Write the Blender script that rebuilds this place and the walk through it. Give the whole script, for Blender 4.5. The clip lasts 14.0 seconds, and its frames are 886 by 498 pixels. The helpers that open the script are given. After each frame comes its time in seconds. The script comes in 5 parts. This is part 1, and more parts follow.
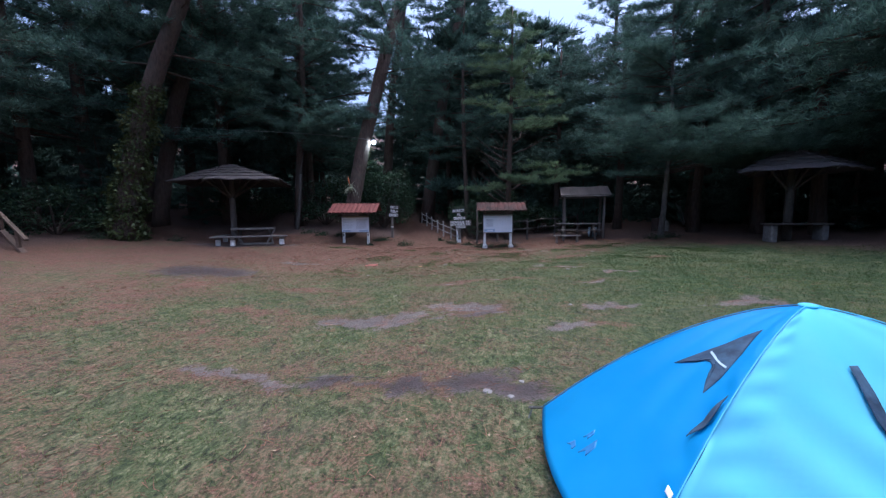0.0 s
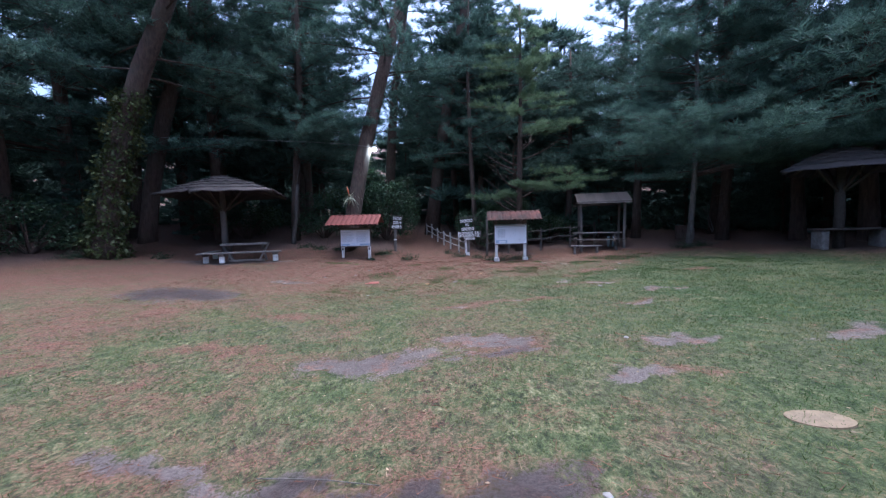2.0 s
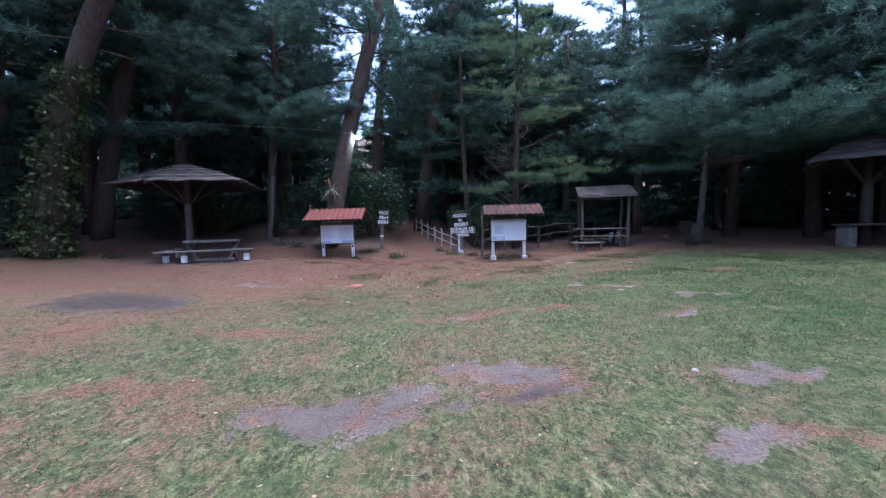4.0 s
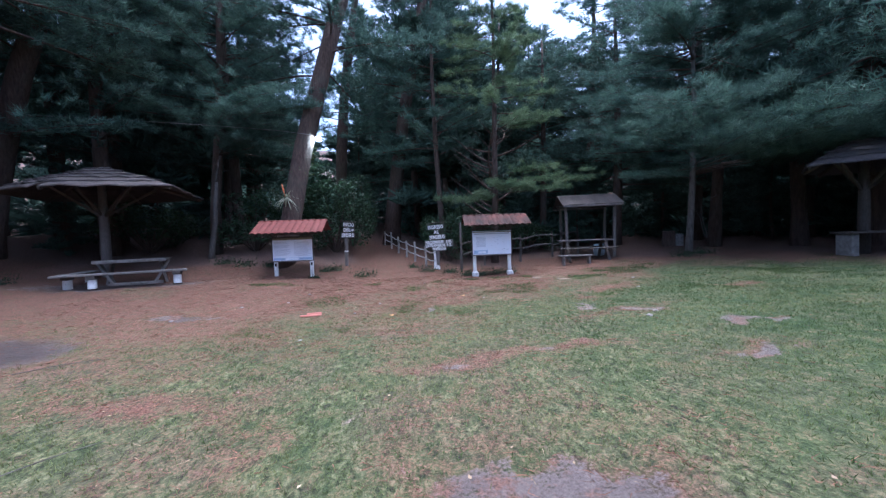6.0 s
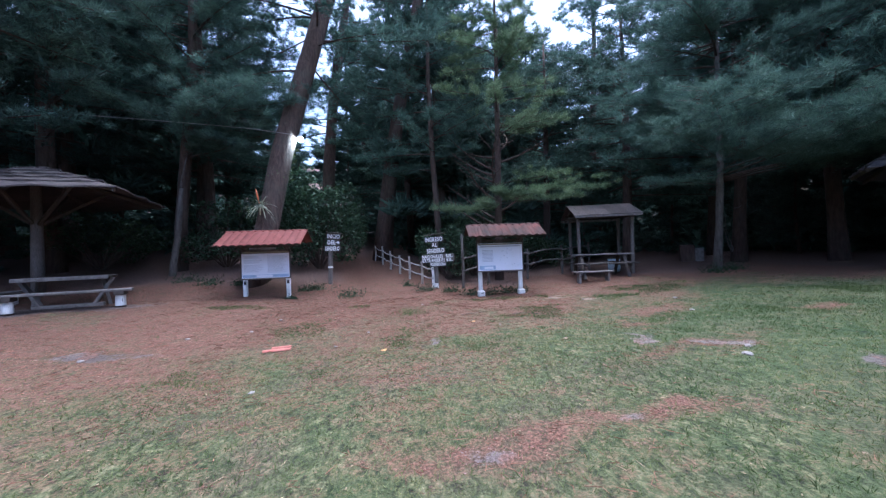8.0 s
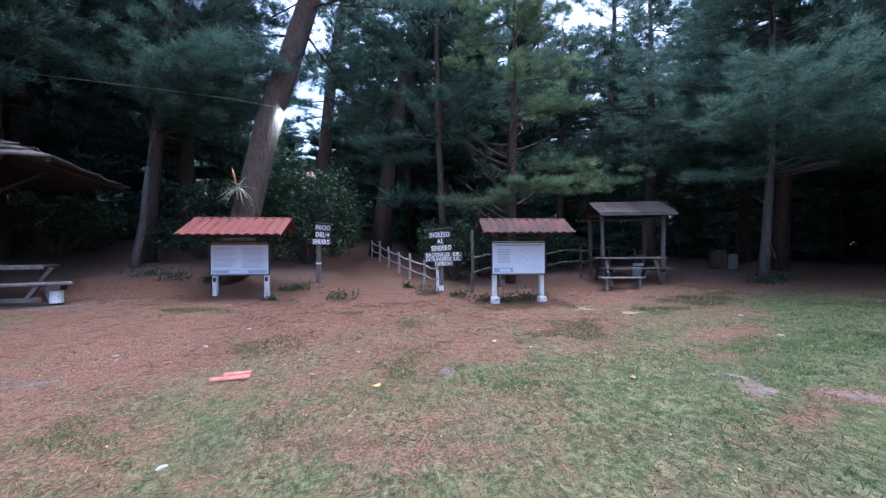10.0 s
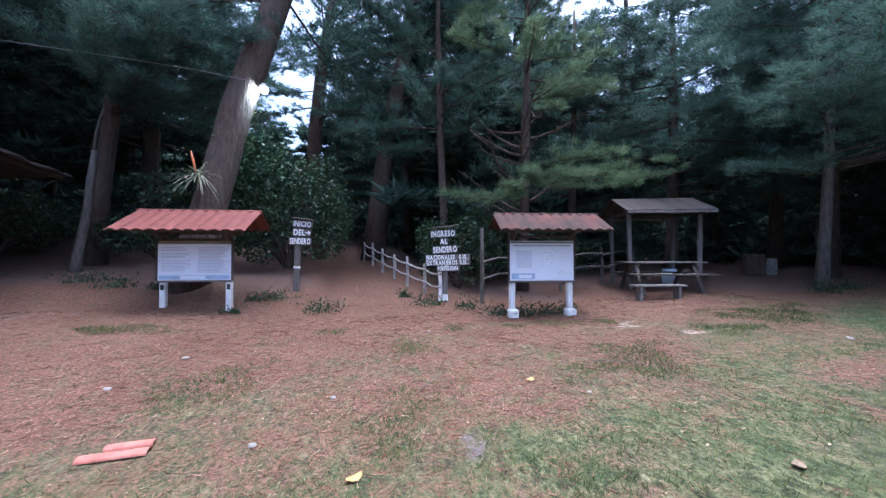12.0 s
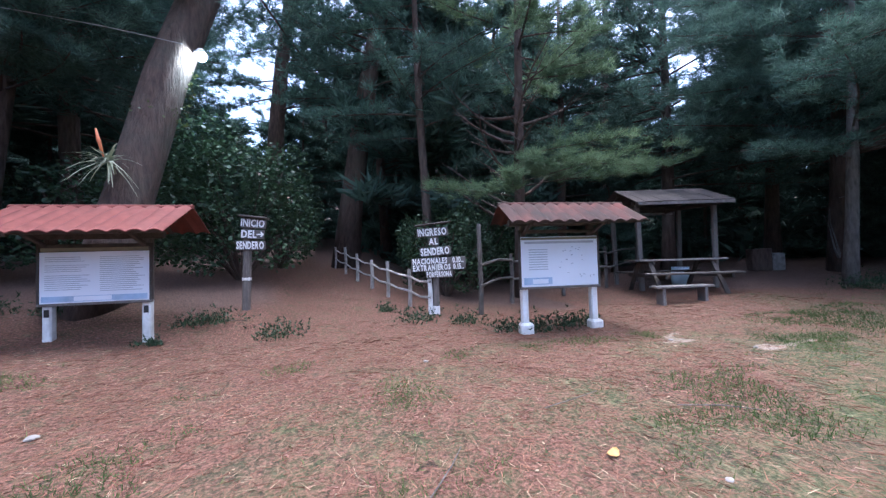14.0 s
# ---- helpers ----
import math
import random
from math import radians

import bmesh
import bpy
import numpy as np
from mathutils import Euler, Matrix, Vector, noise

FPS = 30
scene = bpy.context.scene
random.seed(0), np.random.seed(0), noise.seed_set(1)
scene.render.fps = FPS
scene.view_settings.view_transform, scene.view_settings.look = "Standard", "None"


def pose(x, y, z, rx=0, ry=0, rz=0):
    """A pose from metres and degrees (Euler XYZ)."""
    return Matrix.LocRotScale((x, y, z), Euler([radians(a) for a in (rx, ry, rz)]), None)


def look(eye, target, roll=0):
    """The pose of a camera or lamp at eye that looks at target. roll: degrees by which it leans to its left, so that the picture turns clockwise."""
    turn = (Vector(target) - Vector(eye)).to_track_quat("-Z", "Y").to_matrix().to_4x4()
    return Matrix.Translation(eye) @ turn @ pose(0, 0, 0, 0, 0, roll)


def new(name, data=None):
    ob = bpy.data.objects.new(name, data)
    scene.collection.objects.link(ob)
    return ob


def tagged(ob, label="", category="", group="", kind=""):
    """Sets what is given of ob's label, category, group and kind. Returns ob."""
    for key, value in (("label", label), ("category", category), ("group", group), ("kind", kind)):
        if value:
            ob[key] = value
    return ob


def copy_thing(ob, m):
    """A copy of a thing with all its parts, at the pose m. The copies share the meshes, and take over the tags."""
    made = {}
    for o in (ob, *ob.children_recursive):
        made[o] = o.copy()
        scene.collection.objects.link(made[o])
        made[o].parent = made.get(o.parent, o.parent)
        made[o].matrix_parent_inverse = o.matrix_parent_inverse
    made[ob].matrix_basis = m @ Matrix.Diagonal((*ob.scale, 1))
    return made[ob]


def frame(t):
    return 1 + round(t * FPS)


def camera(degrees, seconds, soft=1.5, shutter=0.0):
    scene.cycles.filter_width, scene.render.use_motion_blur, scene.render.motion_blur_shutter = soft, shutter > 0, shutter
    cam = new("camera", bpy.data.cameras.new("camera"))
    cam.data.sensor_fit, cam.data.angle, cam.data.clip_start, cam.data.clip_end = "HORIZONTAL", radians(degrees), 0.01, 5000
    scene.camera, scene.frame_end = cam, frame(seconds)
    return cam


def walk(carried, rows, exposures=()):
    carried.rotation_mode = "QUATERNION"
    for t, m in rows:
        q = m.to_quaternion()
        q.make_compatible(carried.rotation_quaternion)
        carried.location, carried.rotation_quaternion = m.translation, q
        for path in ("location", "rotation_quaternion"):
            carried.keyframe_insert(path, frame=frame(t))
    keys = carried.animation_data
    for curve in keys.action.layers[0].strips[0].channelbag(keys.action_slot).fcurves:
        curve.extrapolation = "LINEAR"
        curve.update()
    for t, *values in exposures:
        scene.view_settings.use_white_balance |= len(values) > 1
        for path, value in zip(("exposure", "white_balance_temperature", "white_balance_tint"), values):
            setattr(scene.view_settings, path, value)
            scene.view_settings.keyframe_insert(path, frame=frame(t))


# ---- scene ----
cam = camera(102.1, 14.0, soft=1.35)
METRES, EYE, TILT, LEAN, TURN = 11.0, 1.65, 0.0, -2.8, 0.0
ROWS = [
    (0.0, 0.0, 0.0, 0.0, -0.31, -5.33, 3.32),
    (0.5, -0.0073, 0.0319, 0.0019, 0.46, -4.25, 2.54),
    (1.0, -0.0079, 0.0645, -0.0028, 1.57, -3.86, 3.19),
    (1.5, -0.0065, 0.0946, -0.0016, 2.08, -3.7, 3.83),
    (2.0, -0.0136, 0.1243, -0.0019, 0.26, -3.45, 4.29),
    (2.5, -0.0181, 0.154, -0.006, -0.92, -4.35, 4.83),
    (5.0, -0.0361, 0.3221, -0.0045, -2.82, -3.37, 3.1),
    (5.5, -0.0428, 0.3632, -0.0051, -5.02, -2.57, 3.67),
    (6.0, -0.0437, 0.4026, -0.0074, -6.9, -2.39, 4.84),
    (6.5, -0.0434, 0.4423, -0.0072, -6.84, -1.87, 4.93),
    (7.0, -0.0467, 0.4803, -0.0099, -8.09, -1.37, 4.7),
    (7.5, -0.0502, 0.5178, -0.0136, -9.41, -0.8, 4.45),
    (8.0, -0.0504, 0.5575, -0.0172, -8.36, 0.26, 4.83),
    (10.5, -0.0533, 0.7405, -0.015, -8.73, -0.25, 2.75),
    (11.0, -0.0491, 0.7803, -0.0199, -8.35, 0.14, 2.8),
    (11.5, -0.0448, 0.8162, -0.0195, -7.58, -0.19, 3.68),
    (12.0, -0.0487, 0.8512, -0.022, -9.46, 0.57, 2.82),
    (12.5, -0.049, 0.8867, -0.0255, -10.42, 0.43, 3.15),
    (13.0, -0.0455, 0.9233, -0.0234, -9.8, 1.84, 3.88),
    (13.5, -0.0481, 0.9617, -0.0275, -11.87, 2.0, 4.23),
    (14.0, -0.0526, 0.9918, -0.0252, -13.58, 1.14, 4.44),
]
# stops, kelvin, tint
EXPOSURES = [(0.0, 1.36, 5150, 12), (2.0, 1.84, 5050, 12), (8.0, 2.15, 4980, 12), (14.0, 2.5, 5150, 12)]
walk(cam, [(t, pose(0, 0, EYE, TILT, LEAN, TURN) @ pose(METRES * x, METRES * y, METRES * z, 90 + pitch, roll, yaw)) for t, x, y, z, yaw, pitch, roll in ROWS], EXPOSURES)


# ---------------------------------------------------------------- sky and lamps
world = bpy.data.worlds.new("dusk_sky")
scene.world = world
world.use_nodes = True
wn = world.node_tree.nodes
sky = wn.new("ShaderNodeTexSky")
sky.sky_type, sky.sun_disc = "NISHITA", False
sky.sun_elevation, sky.sun_rotation = radians(84), radians(62)
sky.air_density, sky.dust_density, sky.ozone_density = 0.8, 8.0, 1.5
world.node_tree.links.new(sky.outputs[0], wn["Background"].inputs[0])
wn["Background"].inputs[1].default_value = 0.15

sun = new("sun", bpy.data.lights.new("sun", "SUN"))
sun.data.energy, sun.data.angle, sun.data.color = 0.08, radians(100), (1.0, 0.98, 0.96)
sun.matrix_world = look((1.5, 0.8, 17.0), (0, 0, 0))

bulb_light = new("bulb_light", bpy.data.lights.new("bulb_light", "POINT"))
bulb_light.data.energy, bulb_light.data.color, bulb_light.data.shadow_soft_size = 24, (0.93, 1.0, 0.95), 0.06
bulb_light.location = (-3.36, 18.5, 5.3)


# ---------------------------------------------------------------- materials
def material(name):
    m = bpy.data.materials.new(name)
    m.use_nodes = True
    return m, m.node_tree.nodes, m.node_tree.links, m.node_tree.nodes["Principled BSDF"]


def ramp(nodes, links, src, stops):
    r = nodes.new("ShaderNodeValToRGB")
    while len(r.color_ramp.elements) < len(stops):
        r.color_ramp.elements.new(0.5)
    for e, (p, c) in zip(r.color_ramp.elements, stops):
        e.position, e.color = p, (*c, 1)
    links.new(src, r.inputs[0])
    return r.outputs[0]


def noise_tex(nodes, links, vec, scale, detail=4, rough=0.55):
    n = nodes.new("ShaderNodeTexNoise")
    n.inputs["Scale"].default_value, n.inputs["Detail"].default_value, n.inputs["Roughness"].default_value = scale, detail, rough
    links.new(vec, n.inputs["Vector"])
    return n.outputs["Fac"]


def mapped(nodes, links, stretch=(1, 1, 1), out="Object"):
    tc, mp = nodes.new("ShaderNodeTexCoord"), nodes.new("ShaderNodeMapping")
    mp.inputs["Scale"].default_value = stretch
    links.new(tc.outputs[out], mp.inputs[0])
    return mp.outputs[0]


def mixed(nodes, links, fac, a, b, kind="MIX"):
    m = nodes.new("ShaderNodeMix")
    m.data_type, m.blend_type = "RGBA", kind
    for sock, v in ((m.inputs[0], fac), (m.inputs[6], a), (m.inputs[7], b)):
        if isinstance(v, (int, float)):
            sock.default_value = v
        elif isinstance(v, tuple):
            sock.default_value = (*v, 1)
        else:
            links.new(v, sock)
    return m.outputs[2]


def bumped(nodes, links, bsdf, height, strength, dist=0.02):
    b = nodes.new("ShaderNodeBump")
    b.inputs["Strength"].default_value, b.inputs["Distance"].default_value = strength, dist
    links.new(height, b.inputs["Height"])
    links.new(b.outputs[0], bsdf.inputs["Normal"])


def surface(name, dark, light, scale=6, stretch=(1, 1, 1), rough=0.8, bump=0.4, stain=(0.1, 0.09, 0.08), stain_amount=0.35, stain_scale=1.3, dist=0.02, vary=0.0, metal=0.0):
    m, n, l, b = material(name)
    v = mapped(n, l, stretch)
    grain = noise_tex(n, l, v, scale, 6, 0.6)
    col = ramp(n, l, grain, [(0.3, dark), (0.7, light)])
    plain = mapped(n, l)
    st = noise_tex(n, l, plain, stain_scale, 5, 0.65)
    mask = ramp(n, l, st, [(0.45, (0, 0, 0)), (0.72, (stain_amount,) * 3)])
    col = mixed(n, l, mask, col, stain)
    if vary:
        info, hsv, mul = n.new("ShaderNodeObjectInfo"), n.new("ShaderNodeHueSaturation"), n.new("ShaderNodeMapRange")
        mul.inputs[3].default_value, mul.inputs[4].default_value = 1 - vary, 1 + vary
        l.new(info.outputs["Random"], mul.inputs[0])
        l.new(mul.outputs[0], hsv.inputs["Value"])
        l.new(col, hsv.inputs["Color"])
        col = hsv.outputs[0]
    l.new(col, b.inputs["Base Color"])
    b.inputs["Roughness"].default_value, b.inputs["Metallic"].default_value = rough, metal
    bumped(n, l, b, grain, bump, dist)
    return m


def leafy(name, dark, light, rough=0.6, through_light=0.25, scale=1.2):
    m, n, l, b = material(name)
    v = mapped(n, l, (1, 1, 1), "Object")
    big = noise_tex(n, l, v, scale, 3)
    geo = n.new("ShaderNodeNewGeometry")
    col = ramp(n, l, big, [(0.3, dark), (0.7, light)])
    info = ramp(n, l, geo.outputs["Random Per Island"], [(0.0, (0.55, 0.55, 0.55)), (1.0, (1.35, 1.35, 1.3))])
    col = mixed(n, l, 1.0, col, info, "MULTIPLY")
    l.new(col, b.inputs["Base Color"])
    b.inputs["Roughness"].default_value = rough
    b.inputs["Specular IOR Level"].default_value = 0.25
    tr, mx = n.new("ShaderNodeBsdfTranslucent"), n.new("ShaderNodeMixShader")
    l.new(col, tr.inputs[0])
    mx.inputs[0].default_value = through_light
    l.new(b.outputs[0], mx.inputs[1])
    l.new(tr.outputs[0], mx.inputs[2])
    l.new(mx.outputs[0], n["Material Output"].inputs[0])
    return m


M_NEEDLE = leafy("pine_needles", (0.052, 0.1, 0.083), (0.115, 0.19, 0.155), through_light=0.4)
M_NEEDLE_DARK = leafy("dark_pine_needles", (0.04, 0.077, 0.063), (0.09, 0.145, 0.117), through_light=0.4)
M_YOUNG = leafy("young_pine_needles", (0.075, 0.125, 0.07), (0.165, 0.235, 0.13), through_light=0.4)
M_LEAF = leafy("broad_leaves", (0.0195, 0.0428, 0.0225), (0.051, 0.0863, 0.0435), rough=0.4)
M_IVY = leafy("ivy_leaves", (0.0372, 0.0558, 0.0186), (0.0992, 0.1178, 0.0465), rough=0.45)
M_GRASS = leafy("grass_blades", (0.056, 0.095, 0.032), (0.17, 0.182, 0.08), rough=0.7, scale=0.8, through_light=0.45)
M_TUFT = leafy("fresh_grass_blades", (0.04, 0.082, 0.026), (0.122, 0.16, 0.06), rough=0.7, scale=0.8, through_light=0.45)
M_LITTER = leafy("fallen_needles", (0.108, 0.047, 0.03), (0.23, 0.119, 0.083), rough=0.9, through_light=0.05)
M_FENCE = surface("flaking_white_stake", (0.2, 0.185, 0.17), (0.45, 0.43, 0.405), 9, (3, 3, 0.7), 0.85, 0.4, (0.12, 0.11, 0.1), 0.6, 4.0)
M_ROPE = surface("old_rope", (0.08, 0.075, 0.07), (0.17, 0.16, 0.15), 30, (1, 1, 1), 0.9, 0.3)
M_STRAW = leafy("dry_straw", (0.202, 0.144, 0.094), (0.324, 0.252, 0.18), rough=0.9, through_light=0.05)
M_BARK = surface("pine_bark", (0.034, 0.022, 0.018), (0.098, 0.064, 0.051), 5, (3, 3, 0.7), 0.95, 0.9, (0.07, 0.075, 0.06), 0.4, 1.5, 0.06)
M_PALE_BARK = surface("pale_bark", (0.0467, 0.0425, 0.0382), (0.1445, 0.1292, 0.119), 6, (3, 3, 0.8), 0.95, 0.7, (0.08, 0.07, 0.06), 0.6, 2.5, 0.03)
M_WOOD = surface("weathered_wood", (0.09, 0.08, 0.074), (0.23, 0.21, 0.198), 14, (1, 12, 1), 0.85, 0.4, (0.07, 0.06, 0.055), 0.5, 1.5, 0.01, 0.15)
M_POST = surface("weathered_post_wood", (0.08, 0.07, 0.063), (0.21, 0.185, 0.17), 14, (8, 8, 0.7), 0.85, 0.4, (0.07, 0.06, 0.055), 0.5, 1.5, 0.01, 0.15)
M_BROWNWOOD = surface("brown_rail_wood", (0.07, 0.045, 0.033), (0.17, 0.115, 0.085), 12, (1, 8, 1), 0.85, 0.4, (0.05, 0.04, 0.035), 0.4, 1.5, 0.01, 0.1)
M_DARKWOOD = surface("dark_stained_and_shaded_wood", (0.03, 0.024, 0.02), (0.085, 0.07, 0.06), 10, (1, 8, 1), 0.8, 0.4, (0.12, 0.1, 0.09), 0.3, 2.0, 0.01, 0.1)
M_SHINGLE = surface("roof_planks", (0.0351, 0.0296, 0.0289), (0.0975, 0.078, 0.0741), 9, (1, 6, 1), 0.85, 0.5, (0.06, 0.055, 0.05), 0.5, 1.2, 0.01, 0.25)
M_SLATE = surface("bluish_roof_planks", (0.04, 0.037, 0.042), (0.1, 0.09, 0.102), 9, (1, 6, 1), 0.85, 0.5, (0.05, 0.047, 0.05), 0.5, 1.2, 0.01, 0.25)
M_TILE = surface("red_sheet_roof", (0.117, 0.0288, 0.0225), (0.189, 0.054, 0.0414), 8, (1, 1, 1), 0.9, 0.15, (0.16, 0.06, 0.05), 0.5, 2.5, 0.01, 0.05)
M_RUST = surface("rusty_sheet_roof", (0.024, 0.016, 0.014), (0.062, 0.026, 0.021), 3.0, (1, 1, 1), 0.95, 0.2, (0.17, 0.042, 0.03), 0.45, 1.6, 0.01)
M_WHITE = surface("white_paint", (0.66, 0.66, 0.66), (0.84, 0.84, 0.83), 9, (2, 2, 0.6), 0.6, 0.25, (0.3, 0.28, 0.24), 0.55, 3.5, 0.008)
M_BOARD = surface("printed_white_panel", (0.77, 0.81, 0.89), (0.83, 0.86, 0.92), 3, (1, 1, 1), 0.35, 0.05, (0.6, 0.62, 0.66), 0.4, 1.5, 0.004)
M_INK = surface("grey_print", (0.42, 0.45, 0.52), (0.52, 0.55, 0.62), 30, (1, 1, 1), 0.5, 0.0)
M_BLUEINK = surface("blue_print", (0.34, 0.48, 0.66), (0.46, 0.58, 0.74), 8, (1, 1, 1), 0.5, 0.0)
M_BROWNINK = surface("olive_print", (0.16, 0.15, 0.10), (0.24, 0.22, 0.15), 8, (1, 1, 1), 0.5, 0.0)
M_BLACK = surface("black_paint", (0.012, 0.012, 0.013), (0.03, 0.03, 0.03), 8, (1, 1, 1), 0.6, 0.1)
M_SIGN = surface("dark_sign_plank", (0.045, 0.04, 0.037), (0.11, 0.10, 0.092), 12, (1, 1, 8), 0.8, 0.3, (0.2, 0.19, 0.18), 0.3, 3.0, 0.006)
M_LETTER = surface("white_lettering", (0.6, 0.6, 0.6), (0.78, 0.78, 0.77), 20, (1, 1, 1), 0.7, 0.1, (0.3, 0.29, 0.28), 0.4, 9.0)
M_CONCRETE = surface("old_concrete", (0.10, 0.095, 0.09), (0.22, 0.21, 0.2), 10, (1, 1, 1), 0.9, 0.5, (0.12, 0.11, 0.1), 0.5, 2.0, 0.01)
M_CLAY = surface("broken_clay_tile", (0.24, 0.075, 0.055), (0.35, 0.125, 0.098), 14, (1, 1, 1), 0.8, 0.3, (0.3, 0.15, 0.11), 0.4, 7.0, 0.006)
M_STONE = surface("field_stone", (0.14, 0.13, 0.125), (0.3, 0.285, 0.27), 9, (1, 1, 1), 0.9, 0.6, (0.14, 0.13, 0.12), 0.4, 3.0, 0.02, 0.2)
M_CUT = surface("fresh_cut_wood", (0.12, 0.09, 0.055), (0.19, 0.145, 0.095), 16, (1, 1, 1), 0.9, 0.5, (0.22, 0.15, 0.09), 0.4, 5.0, 0.01)
M_WIRE = surface("cable_sheath", (0.16, 0.16, 0.16), (0.28, 0.28, 0.28), 5, (1, 1, 1), 0.6, 0.0)
M_YELLOW = surface("yellow_leaf", (0.36, 0.19, 0.06), (0.5, 0.29, 0.1), 20, (1, 1, 1), 0.7, 0.2)
M_PLASTIC = surface("pale_blue_plastic", (0.42, 0.52, 0.6), (0.52, 0.62, 0.69), 5, (1, 1, 1), 0.4, 0.05, (0.25, 0.26, 0.27), 0.4, 4.0)
M_BROM = leafy("bromeliad_leaves", (0.14, 0.16, 0.11), (0.3, 0.32, 0.24), rough=0.5)
M_FLOWER = surface("orange_flower_spike", (0.55, 0.14, 0.06), (0.7, 0.24, 0.1), 20, (1, 1, 1), 0.6, 0.2)

m, n, l, b = material("lit_bulb")
b.inputs["Emission Color"].default_value, b.inputs["Emission Strength"].default_value = (0.93, 1.0, 0.96, 1), 25
M_BULB = m


def tent_cloth(name, c1, c2, rough):
    m, n, l, b = material(name)
    v = mapped(n, l)
    fold = noise_tex(n, l, mapped(n, l, (1.4, 0.8, 2.6)), 2.2, 3)
    col = ramp(n, l, noise_tex(n, l, v, 1.6, 3), [(0.3, c1), (0.7, c2)])
    l.new(col, b.inputs["Base Color"])
    b.inputs["Roughness"].default_value = rough
    b.inputs["Specular IOR Level"].default_value = 0.3
    bumped(n, l, b, fold, 0.14, 0.03)
    tr, mx = n.new("ShaderNodeBsdfTranslucent"), n.new("ShaderNodeMixShader")
    l.new(col, tr.inputs[0])
    mx.inputs[0].default_value = 0.45
    l.new(b.outputs[0], mx.inputs[1])
    l.new(tr.outputs[0], mx.inputs[2])
    l.new(mx.outputs[0], n["Material Output"].inputs[0])
    return m


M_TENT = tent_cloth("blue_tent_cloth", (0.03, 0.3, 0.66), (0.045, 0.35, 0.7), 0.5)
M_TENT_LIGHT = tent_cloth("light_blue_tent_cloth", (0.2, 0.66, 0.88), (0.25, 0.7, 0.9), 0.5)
M_TENTPRINT = surface("dark_blue_print", (0.02, 0.13, 0.33), (0.03, 0.17, 0.4), 20, (1, 1, 1), 0.6, 0.0)
M_TENTSEAM = surface("pale_seam_tape", (0.3, 0.42, 0.5), (0.42, 0.52, 0.6), 12, (1, 1, 1), 0.7, 0.1)
M_MESH = surface("dark_tent_mesh", (0.006, 0.018, 0.04), (0.02, 0.05, 0.095), 14, (1, 1, 1), 0.85, 0.3, (0.06, 0.12, 0.19), 0.6, 9.0)


